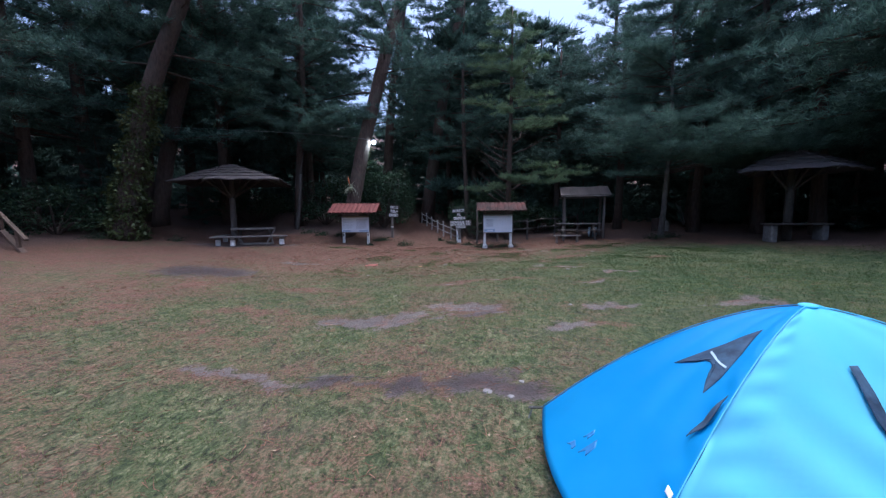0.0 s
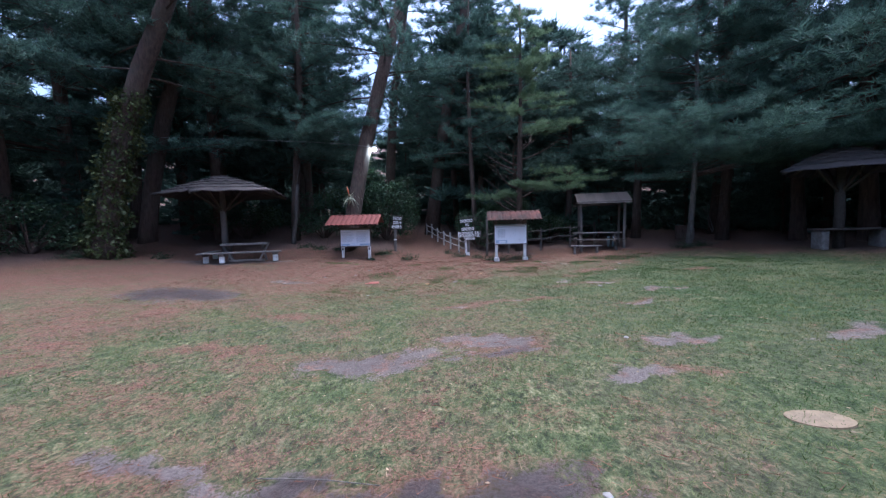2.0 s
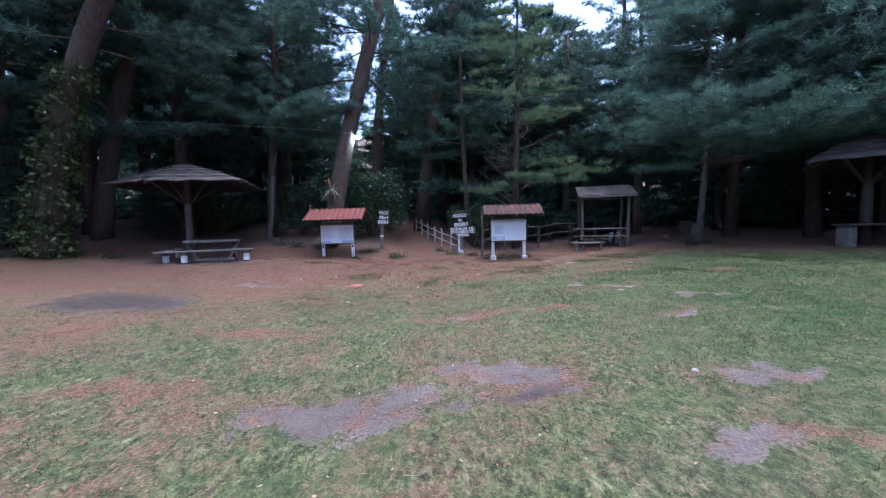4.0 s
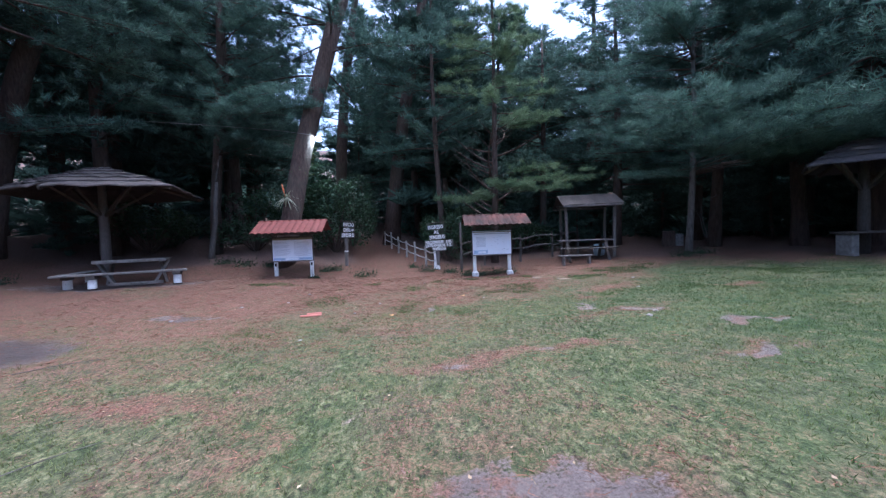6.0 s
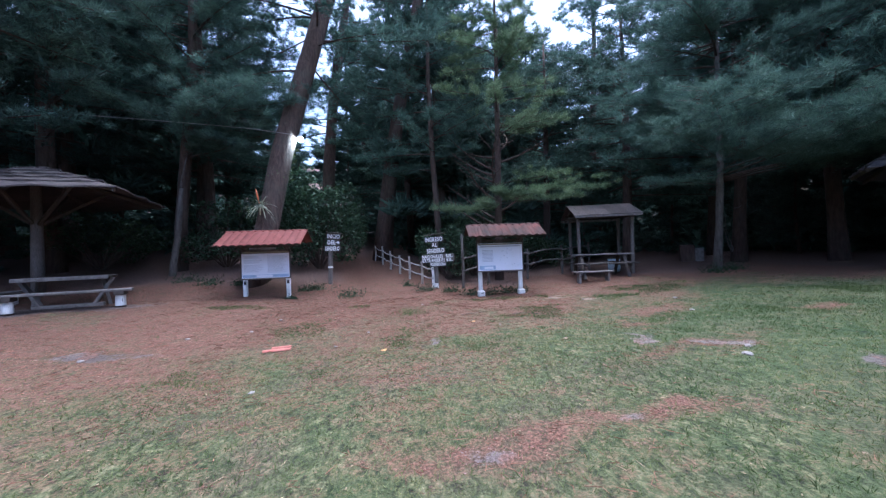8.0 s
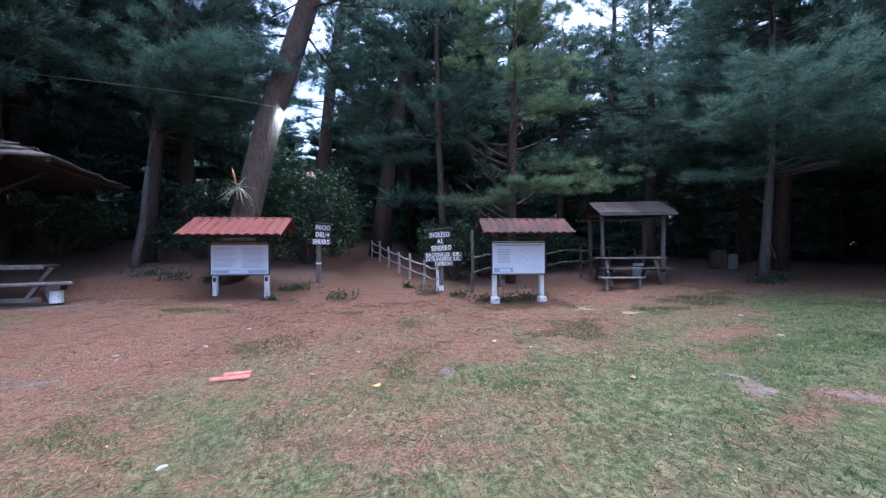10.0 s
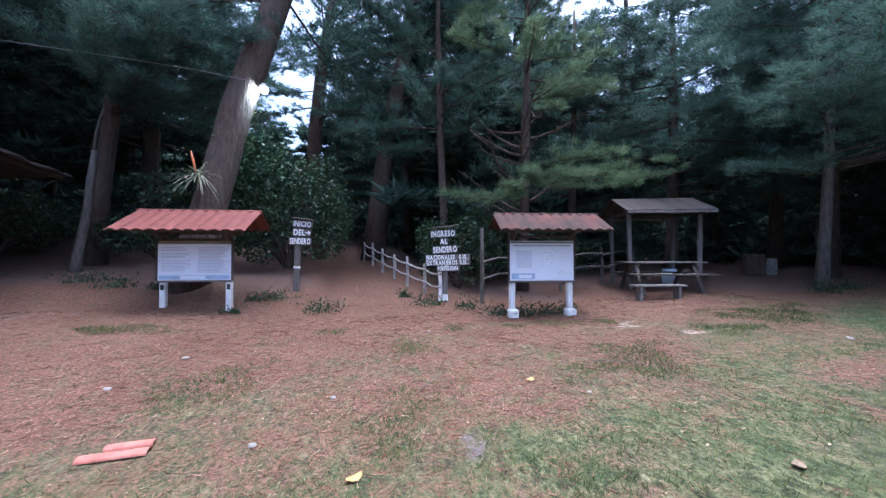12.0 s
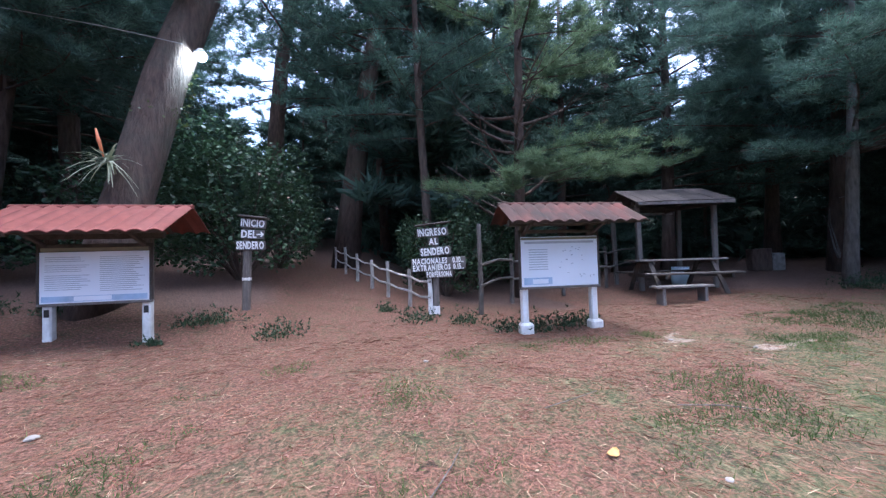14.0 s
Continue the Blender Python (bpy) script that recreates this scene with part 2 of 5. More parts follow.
def ground_material():
    m, n, l, b = material("camp_ground")
    v = mapped(n, l)
    at = n.new("ShaderNodeAttribute")
    at.attribute_name = "cover"
    sep = n.new("ShaderNodeSeparateColor")
    l.new(at.outputs["Color"], sep.inputs[0])
    fine, mid, big = noise_tex(n, l, v, 38, 5, 0.7), noise_tex(n, l, v, 5.5, 5, 0.65), noise_tex(n, l, v, 0.9, 4)
    tuft = noise_tex(n, l, v, 2.3, 4, 0.6)
    blade = noise_tex(n, l, mapped(n, l, (1.0, 0.55, 1.0)), 17, 4, 0.7)
    straw = ramp(n, l, blade, [(0.36, (0.026, 0.026, 0.015)), (0.47, (0.095, 0.118, 0.046)), (0.58, (0.2, 0.208, 0.1)), (0.68, (0.315, 0.305, 0.175))])
    green = ramp(n, l, mid, [(0.36, (0.034, 0.062, 0.02)), (0.5, (0.085, 0.122, 0.043)), (0.66, (0.178, 0.198, 0.083))])
    thatch = ramp(n, l, mid, [(0.36, (0.077, 0.053, 0.039)), (0.64, (0.198, 0.146, 0.107))])
    grass = mixed(n, l, ramp(n, l, tuft, [(0.4, (0, 0, 0)), (0.6, (1, 1, 1))]), straw, green)
    grass = mixed(n, l, ramp(n, l, big, [(0.46, (0, 0, 0)), (0.64, (0.645, 0.645, 0.645))]), grass, thatch)
    grass = mixed(n, l, 0.35, grass, straw)
    lush = n.new("ShaderNodeAttribute")
    lush.attribute_name = "lush"
    fresh = ramp(n, l, mid, [(0.34, (0.022, 0.048, 0.015)), (0.5, (0.06, 0.104, 0.034)), (0.68, (0.132, 0.172, 0.068))])
    grass = mixed(n, l, lush.outputs["Fac"], grass, fresh)
    litter = ramp(n, l, fine, [(0.3, (0.1, 0.045, 0.029)), (0.52, (0.205, 0.1, 0.07)), (0.75, (0.3, 0.165, 0.122))])
    mud = mixed(n, l, 0.6, ramp(n, l, mid, [(0.3, (0.08, 0.062, 0.058)), (0.7, (0.2, 0.162, 0.153))]), ramp(n, l, noise_tex(n, l, v, 0.75, 3), [(0.3, (0.06, 0.045, 0.041)), (0.62, (0.235, 0.192, 0.182))]))
    pale = ramp(n, l, mid, [(0.3, (0.28, 0.22, 0.175)), (0.7, (0.42, 0.34, 0.28))])

    both = n.new("ShaderNodeMath")
    both.operation = "ADD"
    l.new(mid, both.inputs[0])
    l.new(fine, both.inputs[1])
    even = n.new("ShaderNodeMath")
    even.operation = "SUBTRACT"
    l.new(both.outputs[0], even.inputs[0])
    even.inputs[1].default_value = 1.0

    def edge(src, width, wob):
        add = n.new("ShaderNodeMath")
        add.operation = "MULTIPLY_ADD"
        l.new(even.outputs[0], add.inputs[0])
        add.inputs[1].default_value = wob
        l.new(src, add.inputs[2])
        return ramp(n, l, add.outputs[0], [(0.5 - width / 2, (0, 0, 0)), (0.5 + width / 2, (1, 1, 1))])

    col = mixed(n, l, edge(sep.outputs["Green"], 0.75, 1.7), grass, litter)
    mask_mud = edge(sep.outputs["Red"], 0.3, 1.7)
    # woodland soil, its brown tone also standing in for shade under the trees
    shaded_humus = ramp(n, l, fine, [(0.3, (0.08, 0.05, 0.04)), (0.7, (0.24, 0.155, 0.125))])
    wood = n.new("ShaderNodeAttribute")
    wood.attribute_name = "shaded_humus"
    col = mixed(n, l, edge(wood.outputs["Fac"], 0.6, 0.6), col, shaded_humus)
    mud = mixed(n, l, ramp(n, l, noise_tex(n, l, v, 3.4, 5, 0.7), [(0.5, (0, 0, 0)), (0.6, (0.85, 0.85, 0.85))]), mud, litter)
    dark = n.new("ShaderNodeMath")
    dark.operation = "MULTIPLY"
    l.new(at.outputs["Alpha"], dark.inputs[0])
    dark.inputs[1].default_value = 0.85
    mud = mixed(n, l, dark.outputs[0], mud, ramp(n, l, mid, [(0.3, (0.03, 0.021, 0.021)), (0.7, (0.08, 0.06, 0.06))]))
    col = mixed(n, l, mask_mud, col, mud)
    col = mixed(n, l, edge(sep.outputs["Blue"], 0.3, 0.6), col, pale)
    col = mixed(n, l, 1.0, col, ramp(n, l, fine, [(0.34, (0.34, 0.34, 0.34)), (0.66, (0.84, 0.84, 0.84))]), "MULTIPLY")
    l.new(col, b.inputs["Base Color"])
    rg = ramp(n, l, mask_mud, [(0.0, (0.95, 0.95, 0.95)), (1.0, (0.6, 0.6, 0.6))])
    l.new(rg, b.inputs["Roughness"])
    b.inputs["Specular IOR Level"].default_value = 0.3
    bumped(n, l, b, both.outputs[0], 0.8, 0.035)
    return m


M_GROUND = ground_material()


# ---------------------------------------------------------------- building helpers
def part(name, bm, mat, parent=None, label="", smooth=False):
    me = bpy.data.meshes.new(name)
    if smooth:
        for f in bm.faces:
            f.smooth = True
    bm.to_mesh(me)
    bm.free()
    me.materials.append(mat)
    ob = new(name, me)
    if parent:
        ob.parent = parent
    if label:
        ob["label"] = label
    return ob


def mesh_part(name, verts, faces, mat, parent=None, label=""):
    """Triangles or quads from arrays: verts (n, 3), faces (m, k)."""
    me = bpy.data.meshes.new(name)
    verts, faces = np.asarray(verts, np.float32), np.asarray(faces, np.int32)
    k = faces.shape[1]
    me.vertices.add(len(verts))
    me.vertices.foreach_set("co", verts.ravel())
    me.loops.add(faces.size)
    me.loops.foreach_set("vertex_index", faces.ravel())
    me.polygons.add(len(faces))
    me.polygons.foreach_set("loop_start", np.arange(0, faces.size, k, dtype=np.int32))
    me.update(calc_edges=True)
    me.validate()
    me.materials.append(mat)
    ob = new(name, me)
    if parent:
        ob.parent = parent
    if label:
        ob["label"] = label
    return ob


def thing(name, m, label, category, group="", kind=""):
    ob = new(name)
    ob.empty_display_size = 0.2
    ob.matrix_basis = m
    return tagged(ob, label, category, group, kind)


def box(bm, size, m=Matrix.Identity(4), bevel=0.0):
    got = bmesh.ops.create_cube(bm, size=1, matrix=m @ Matrix.Diagonal((*size, 1)))
    if bevel:
        edges = {e for v in got["verts"] for e in v.link_edges}
        bmesh.ops.bevel(bm, geom=list(edges), offset=bevel, segments=1, affect="EDGES")
    return bm


def boxed(size, m=Matrix.Identity(4), bevel=0.008):
    return box(bmesh.new(), size, m, bevel)


def tube(bm, pts, radii, sides=8, wob=0.0, rng=random):
    """A tapered tube along points."""
    pts = [Vector(p) for p in pts]
    rings = []
    for i, p in enumerate(pts):
        d = (pts[min(i + 1, len(pts) - 1)] - pts[max(i - 1, 0)]).normalized()
        u = d.cross(Vector((0, 1, 0.01))).normalized() if abs(d.y) < 0.9 else d.cross(Vector((1, 0, 0))).normalized()
        w = d.cross(u)
        ring = []
        for k in range(sides):
            a = 2 * math.pi * k / sides
            r = radii[i] * (1 + (wob * noise.noise(Vector((math.cos(a) * 1.3 + p.x, math.sin(a) * 1.3 + p.y, p.z * 0.9))) if wob else 0))
            ring.append(bm.verts.new(p + r * (math.cos(a) * u + math.sin(a) * w)))
        rings.append(ring)
    for a, c in zip(rings, rings[1:]):
        for k in range(sides):
            bm.faces.new((a[k], a[(k + 1) % sides], c[(k + 1) % sides], c[k]))
    bm.faces.new(rings[0][::-1])
    bm.faces.new(rings[-1])
    return bm


def between(a, c, thick, wide):
    """A pose and length for a bar from a to c."""
    a, c = Vector(a), Vector(c)
    return Matrix.Translation((a + c) / 2) @ (c - a).to_track_quat("Y", "Z").to_matrix().to_4x4(), (wide, (c - a).length, thick)


def bar(a, c, thick, wide, bevel=0.006):
    m, size = between(a, c, thick, wide)
    return boxed(size, m, bevel)


def smoothstep(a, c, v):
    v = np.clip((v - a) / (c - a), 0, 1)
    return v * v * (3 - 2 * v)


def lay(x, y):
    """Height of the ground."""
    x, y = np.asarray(x, float), np.asarray(y, float)
    d = np.maximum(0, -2.0 - x)
    z = 0.049 * np.clip(x, -2.0, 16) + 0.04 * np.minimum(d, 14) + 0.003 * np.minimum(d, 14) ** 2
    z = z + smoothstep(11, 16.5, y) * np.clip(0.22 - 0.045 * x, 0.05, 0.40) * (0.3 + 0.7 * smoothstep(-10, -4, x))
    back = np.maximum(0, y - 16.6)
    left = smoothstep(3.5, -0.5, x)
    z = z + left * 0.14 * np.minimum(back, 25) + (1 - left) * 0.035 * np.minimum(back, 25)
    z = z + smoothstep(-1.6, -2.4, x) * smoothstep(16.7, 17.9, y) * 0.22
    z = z + 0.28 * np.maximum(0, y - 42) * smoothstep(42, 60, y) + 0.08 * np.maximum(0, np.abs(x) - 26)
    bumps = 0.022 * np.sin(x * 1.9 + 0.7 * np.sin(y * 1.3)) * np.sin(y * 1.6 + np.sin(x * 0.9)) + 0.01 * np.sin(x * 5.1 + y * 2.2) * np.sin(y * 4.3 - x)
    return z + bumps * smoothstep(0.3, 1.2, np.abs(y) + np.abs(x)) - 0.02


def on(x, y, up=0.0):
    return float(lay(x, y)) + up


# ---------------------------------------------------------------- ground
def steps(a, c, mid0, mid1, fine, grow):
    out, v = [], mid0
    while v <= mid1:
        out.append(v)
        v += fine
    s, v = fine, out[-1]
    while v < c:
        s *= grow
        v += s
        out.append(v)
    s, v = fine, out[0]
    while v > a:
        s *= grow
        v -= s
        out.insert(0, v)
    return np.array(out)


# bare patches: centre, half widths, turn, strength, pale or muddy
MUD = [(-2.3, 3.85, 0.6, 0.13, -0.1), (-1.3, 3.6, 0.5, 0.13, -0.15), (-0.35, 3.4, 0.42, 0.2, 0.1), (0.66, 3.3, 0.4, 0.26, 0.0), (-1.15, 5.8, 0.95, 0.33, 0.12), (0.38, 6.3, 0.62, 0.5, -0.25), (0.75, 5.95, 0.4, 0.16, 0.1),
       (1.8, 4.85, 0.36, 0.12, 0.05), (0.2, 8.75, 0.26, 0.09, 0.1), (1.5, 8.85, 0.2, 0.08, 0.2), (3.6, 7.9, 0.35, 0.12, 0.0), (4.4, 9.0, 0.4, 0.1, 0.0), (3.7, 10.2, 0.35, 0.12, 0.1),
       (2.7, 5.8, 0.4, 0.16, 0.1), (3.0, 10.8, 0.3, 0.16, 0.3), (-6.7, 10.1, 1.25, 0.75, 0.15), (0.0, 11.9, 0.22, 0.07, 0.4), (4.7, 5.7, 0.6, 0.2, 0.2), (-8.6, 15.7, 2.2, 0.6, 0.15), (-5.0, 12.2, 0.5, 0.15, 0.1)]
HOLES = [(0.2, 6.15, 0.3, 0.13, 0.2), (-0.1, 6.85, 0.2, 0.1, 0.3), (-1.5, 5.55, 0.12, 0.06, 0), (-0.55, 5.5, 0.14, 0.06, 0)]
DARK = [(0.68, 5.98, 0.36, 0.2, 0.1), (-6.8, 10.1, 1.6, 1.0, 0.15), (-0.4, 3.45, 2.2, 0.3, 0.0), (-8.6, 15.7, 1.6, 0.4, 0.15)]
RED = [(0.4, 8.8, 1.25, 0.28, 0.05), (1.7, 8.85, 0.5, 0.15, 0.1), (0.55, 6.25, 0.85, 0.55, -0.2), (-0.3, 3.45, 1.3, 0.3, 0.0), (-1.5, 5.9, 1.0, 0.3, 0.1), (-3.6, 6.4, 0.9, 0.22, 0.1), (-3.2, 8.3, 1.2, 0.3, -0.1), (2.2, 4.9, 0.5, 0.13, 0), (3.6, 8.0, 0.5, 0.16, 0), (3.6, 10.2, 0.9, 0.25, 0.1), (-2.6, 3.8, 0.9, 0.25, -0.1), (4.6, 12.4, 0.8, 0.3, 0.1), (2.4, 13.4, 1.1, 0.32, 0.15), (0.9, 12.3, 0.6, 0.25, 0.3), (5.6, 13.7, 0.5, 0.2, 0.0), (3.4, 11.6, 0.5, 0.16, -0.1), (-0.6, 13.0, 1.0, 0.4, 0.2), (6.6, 11.3, 0.6, 0.18, 0.1)]
PALE = [(-0.81, 7.62, 0.09, 0.06, 0), (4.3, 14.1, 0.42, 0.08, 0.0), (3.7, 15.0, 0.35, 0.09, -0.1)]


lattice = np.random.default_rng(12).uniform(-1, 1, (256, 256))


def drift(x, y, size, dx=0.0):
    """Smooth random waves of about that size, -1 to 1."""
    u, w = x / size + 37.3 + dx, y / size + 11.7 + 2 * dx
    i, j = np.floor(u).astype(int), np.floor(w).astype(int)
    f, g = u - i, w - j
    f, g = f * f * (3 - 2 * f), g * g * (3 - 2 * g)
    q = lambda p, r: lattice[p % 256, r % 256]
    return (q(i, j) * (1 - f) + q(i + 1, j) * f) * (1 - g) + (q(i, j + 1) * (1 - f) + q(i + 1, j + 1) * f) * g


def blot(x, y, spots):
    v = np.zeros_like(x)
    x, y = x + 0.36 * drift(x, y, 0.55) + 0.18 * drift(x, y, 0.21, 5), y + 0.2 * drift(x, y, 0.5, 9) + 0.12 * drift(x, y, 0.2, 3)
    for cx, cy, rx, ry, a in spots:
        u, w = (x - cx) * math.cos(a) + (y - cy) * math.sin(a), (y - cy) * math.cos(a) - (x - cx) * math.sin(a)
        v = np.maximum(v, np.clip(1.5 - np.sqrt((u / rx) ** 2 + (w / ry) ** 2), 0, 1))
    return v


def lushness(x, y):
    """Where the lawn is fresh and green rather than straw-dry, 0 to 1."""
    return np.clip(smoothstep(0.8, 5.5, x + 0.9 * drift(x, y, 1.3, 61)) * (0.75 + 0.35 * drift(x, y, 0.7, 63)) * smoothstep(15.5, 9.5, y - 0.35 * x), 0, 1)


def litter_cover(x, y):
    edge = np.where(x > 0, 13.4 + 0.42 * np.minimum(x, 3.5), 13.4 + 0.38 * x) + 1.3 * drift(x, y, 1.6) + 0.6 * drift(x, y, 0.6, 4)
    edge = np.where(x > 3.5, edge + 0.35 * np.minimum(x - 3.5, 3.0) - 0.9 * np.maximum(x - 8.5, 0), edge)
    v = smoothstep(-5.0, 1.6, y - edge) * 0.8
    patch = 0.40 + 0.16 * drift(x, y, 1.3, 7) + 0.17 * drift(x, y, 0.3, 2)
    v = np.maximum(v, patch * smoothstep(6.0, -2.5, x + 0.8 * drift(x, y, 1.5, 1)) * 0.9)
    v = np.maximum(v, (0.6 + 0.16 * drift(x, y, 0.8, 31) + 0.1 * drift(x, y, 0.3, 33)) * smoothstep(-2.6, -5.6, x + 0.9 * drift(x, y, 1.4, 17)))
    v = v - 0.32 * np.clip(drift(x, y, 0.9, 15) + 0.5 * drift(x, y, 0.35, 21), 0, 1) * (y < 15.5)
    v = np.maximum(v, np.clip(blot(x, y, RED) * 0.68 + 0.1 * drift(x, y, 0.3, 8), 0, 1))
    return np.clip(v, 0.02, 1)


gx, gy = steps(-130, 130, -11.0, 11.0, 0.1, 1.12), steps(-90, 170, -0.5, 18.5, 0.1, 1.12)
X, Y = np.meshgrid(gx, gy)
Z = lay(X, Y)
nx, ny = len(gx), len(gy)
idx = np.arange(nx * ny).reshape(ny, nx)
quads = np.stack([idx[:-1, :-1], idx[:-1, 1:], idx[1:, 1:], idx[1:, :-1]], -1).reshape(-1, 4)
ground = mesh_part("ground", np.stack([X, Y, Z], -1).reshape(-1, 3), quads, M_GROUND)
tagged(ground, "worn camp lawn with muddy patches and fallen pine needles", "ground", kind="structure")
cover = ground.data.color_attributes.new("cover", "FLOAT_COLOR", "POINT")
rgba = np.stack([blot(X, Y, MUD) - 0.9 * blot(X, Y, HOLES), litter_cover(X, Y), blot(X, Y, PALE), blot(X, Y, DARK)], -1).astype(np.float32)
cover.data.foreach_set("color", rgba.ravel())
wood_floor = ground.data.attributes.new("shaded_humus", "FLOAT", "POINT")
trail = smoothstep(2.6, 1.2, np.abs(X + 0.28 + 0.17 * (Y - 18)) + 0.3 * drift(X, Y, 0.8)) * smoothstep(27, 22, Y)
# rim of the woodland floor, drawn along where tree shade darkens the ground
rim = np.maximum(smoothstep(17.0, 18.8, Y + 0.5 * drift(X, Y, 1.0)), np.maximum(smoothstep(11.5, 13.5, X + 0.5 * drift(X, Y, 1.2)), smoothstep(-12.5, -15, X)))
rim = np.where((X > 4) & (X < 12), smoothstep(18.5, 20.5, Y + np.clip(X - 6.5, 0, 2.8) + 0.5 * drift(X, Y, 1.0)), rim) 
wood_floor.data.foreach_set("value", (rim * (1 - trail)).astype(np.float32).ravel())
ground.data.attributes.new("lush", "FLOAT", "POINT").data.foreach_set("value", lushness(X, Y).astype(np.float32).ravel())
ground.data.polygons.foreach_set("use_smooth", np.ones(len(quads), bool))


# ---------------------------------------------------------------- trees
def blades(origins, ways, per, length, width, droop, spread, rng):
    """Thin triangles that radiate from each origin about its way."""
    n = len(origins)
    o = np.repeat(origins, per, 0)
    d = np.repeat(ways, per, 0) + rng.normal(0, spread, (n * per, 3))
    d[:, 2] -= droop
    d /= np.linalg.norm(d, axis=1, keepdims=True) + 1e-6
    w = np.cross(d, rng.normal(0, 1, d.shape))
    w /= np.linalg.norm(w, axis=1, keepdims=True) + 1e-6
    ln = length * rng.uniform(0.7, 1.25, (n * per, 1))
    v = np.stack([o - w * width / 2, o + w * width / 2, o + d * ln], 1).reshape(-1, 3)
    return v, np.arange(n * per * 3).reshape(-1, 3)


def puffs(centres, ways, per, length, width, rng):
    """Round tufts of needles that radiate upwards and outwards from each centre."""
    n = len(centres)
    o = np.repeat(centres, per, 0) + rng.normal(0, 0.16 * length, (n * per, 3))
    d = rng.normal(0, 1, (n * per, 3))
    d[:, 2] = np.abs(d[:, 2]) * 0.9 - 0.25
    d = d + np.repeat(ways, per, 0) * 0.7
    d /= np.linalg.norm(d, axis=1, keepdims=True) + 1e-6
    w = np.cross(d, rng.normal(0, 1, d.shape))
    w /= np.linalg.norm(w, axis=1, keepdims=True) + 1e-6
    ln = length * rng.uniform(0.6, 1.2, (n * per, 1)) * np.repeat(rng.uniform(0.75, 1.3, (n, 1)), per, 0)
    v = np.stack([o - w * width / 2, o + w * width / 2, o + d * ln], 1).reshape(-1, 3)
    return v, np.arange(n * per * 3).reshape(-1, 3)


def trunk_at(path, h):
    """The point of a trunk's path at height h above its foot."""
    for a, c in zip(path, path[1:]):
        if h <= c[2]:
            f = (h - a[2]) / max(1e-6, c[2] - a[2])
            return np.array(a) + (np.array(c) - np.array(a)) * f
    return np.array(path[-1], float)


def make_boughs(path, base, count, reach, seed, dense=1.0, rise=0.1, az=None, flat=0.35, extra=()):
    """Limbs as polylines, and the places and ways of their needle tufts."""
    rng = np.random.default_rng(seed)
    top = path[-1][2]
    limbs, org, way = [], [], []
    for i in range(count + len(extra)):
        f = min(0.999, (i + rng.uniform(0, 1)) / count)
        h = base + (top - base) * f ** 0.9
        a = rng.uniform(0, 2 * math.pi) if az is None else rng.uniform(*az)
        ln = reach * (1.0 - 0.72 * f ** 1.3) * rng.uniform(0.65, 1.15)
        p0 = trunk_at(path, h)
        out = np.array([math.cos(a), math.sin(a), 0.0])
        side = np.array([-math.sin(a), math.cos(a), 0.0])
        bend = rng.uniform(-0.25, 0.25)
        e0 = rise + rng.uniform(-0.12, 0.2)
        if i >= count:
            h, a, ln, e0 = extra[i - count]
            a = radians(a)
            p0 = trunk_at(path, h)
            out, side = np.array([math.cos(a), math.sin(a), 0.0]), np.array([-math.sin(a), math.cos(a), 0.0])
        line = []
        for s in np.linspace(0, 1, 6):
            line.append(p0 + out * ln * s + side * bend * ln * s * s + np.array([0, 0, ln * (e0 * s - 0.22 * s * s + 0.12 * s ** 3)]))
        limbs.append((line, max(0.01, (0.010 if i < count else 0.004) * ln + 0.006)))
        for s in np.linspace(0.28, 1.0, max(4, int(ln * 5))):
            k = min(4, int(s * 5))
            q = line[k] + (line[k + 1] - line[k]) * (s * 5 - k)
            for sg in (-1, 1):
                tw = out * 0.75 + side * sg * rng.uniform(0.5, 1.1) + np.array([0, 0, rng.uniform(-0.12, 0.25)])
                tw /= np.linalg.norm(tw)
                tl = ln * 0.36 * (1.15 - 0.6 * s) * rng.uniform(0.6, 1.2)
                if rng.random() < 0.12:
                    limbs.append(([q, q + tw * tl], 0.008))
                for u in np.linspace(0.2, 1.05, max(1, int(tl * 3.0 * dense))):
                    org.append(q + tw * tl * u + rng.normal(0, 0.08, 3) * np.array([1, 1, flat * 1.6]))
                    way.append(tw * 0.7 + np.array([0, 0, 0.25]))
    return limbs, np.array(org), np.array(way)


def pine(name, place, path, radii, label, base, count, reach, seed, dense=1.0, per=6, length=0.26, width=0.03, rise=0.1, mat=None, bark=None, az=None, extra=(), group="pines at the edge of the clearing"):
    t = thing(name, Matrix.Translation(place), label, "tree", group)
    bm = tube(bmesh.new(), path, radii, 12, 0.16)
    part("trunk", bm, bark or M_BARK, t, smooth=True)
    limbs, org, way = make_boughs(path, base, count, reach, seed, dense, rise, az, extra=extra)
    bm = bmesh.new()
    for line, r in limbs:
        if per <= 4 and len(line) < 3:
            continue
        tube(bm, line, [r * (1 - 0.75 * k / (len(line) - 1)) for k in range(len(line))], 4 if per > 4 else 3)
    part("branchwork", bm, M_BARK, t, smooth=True)["kind"] = "stuff"
    v, f = puffs(org, way, int(per * 4.0), length * 1.1, width, np.random.default_rng(seed + 7))
    mesh_part("crown", v, f, mat or M_NEEDLE, t)
    return t


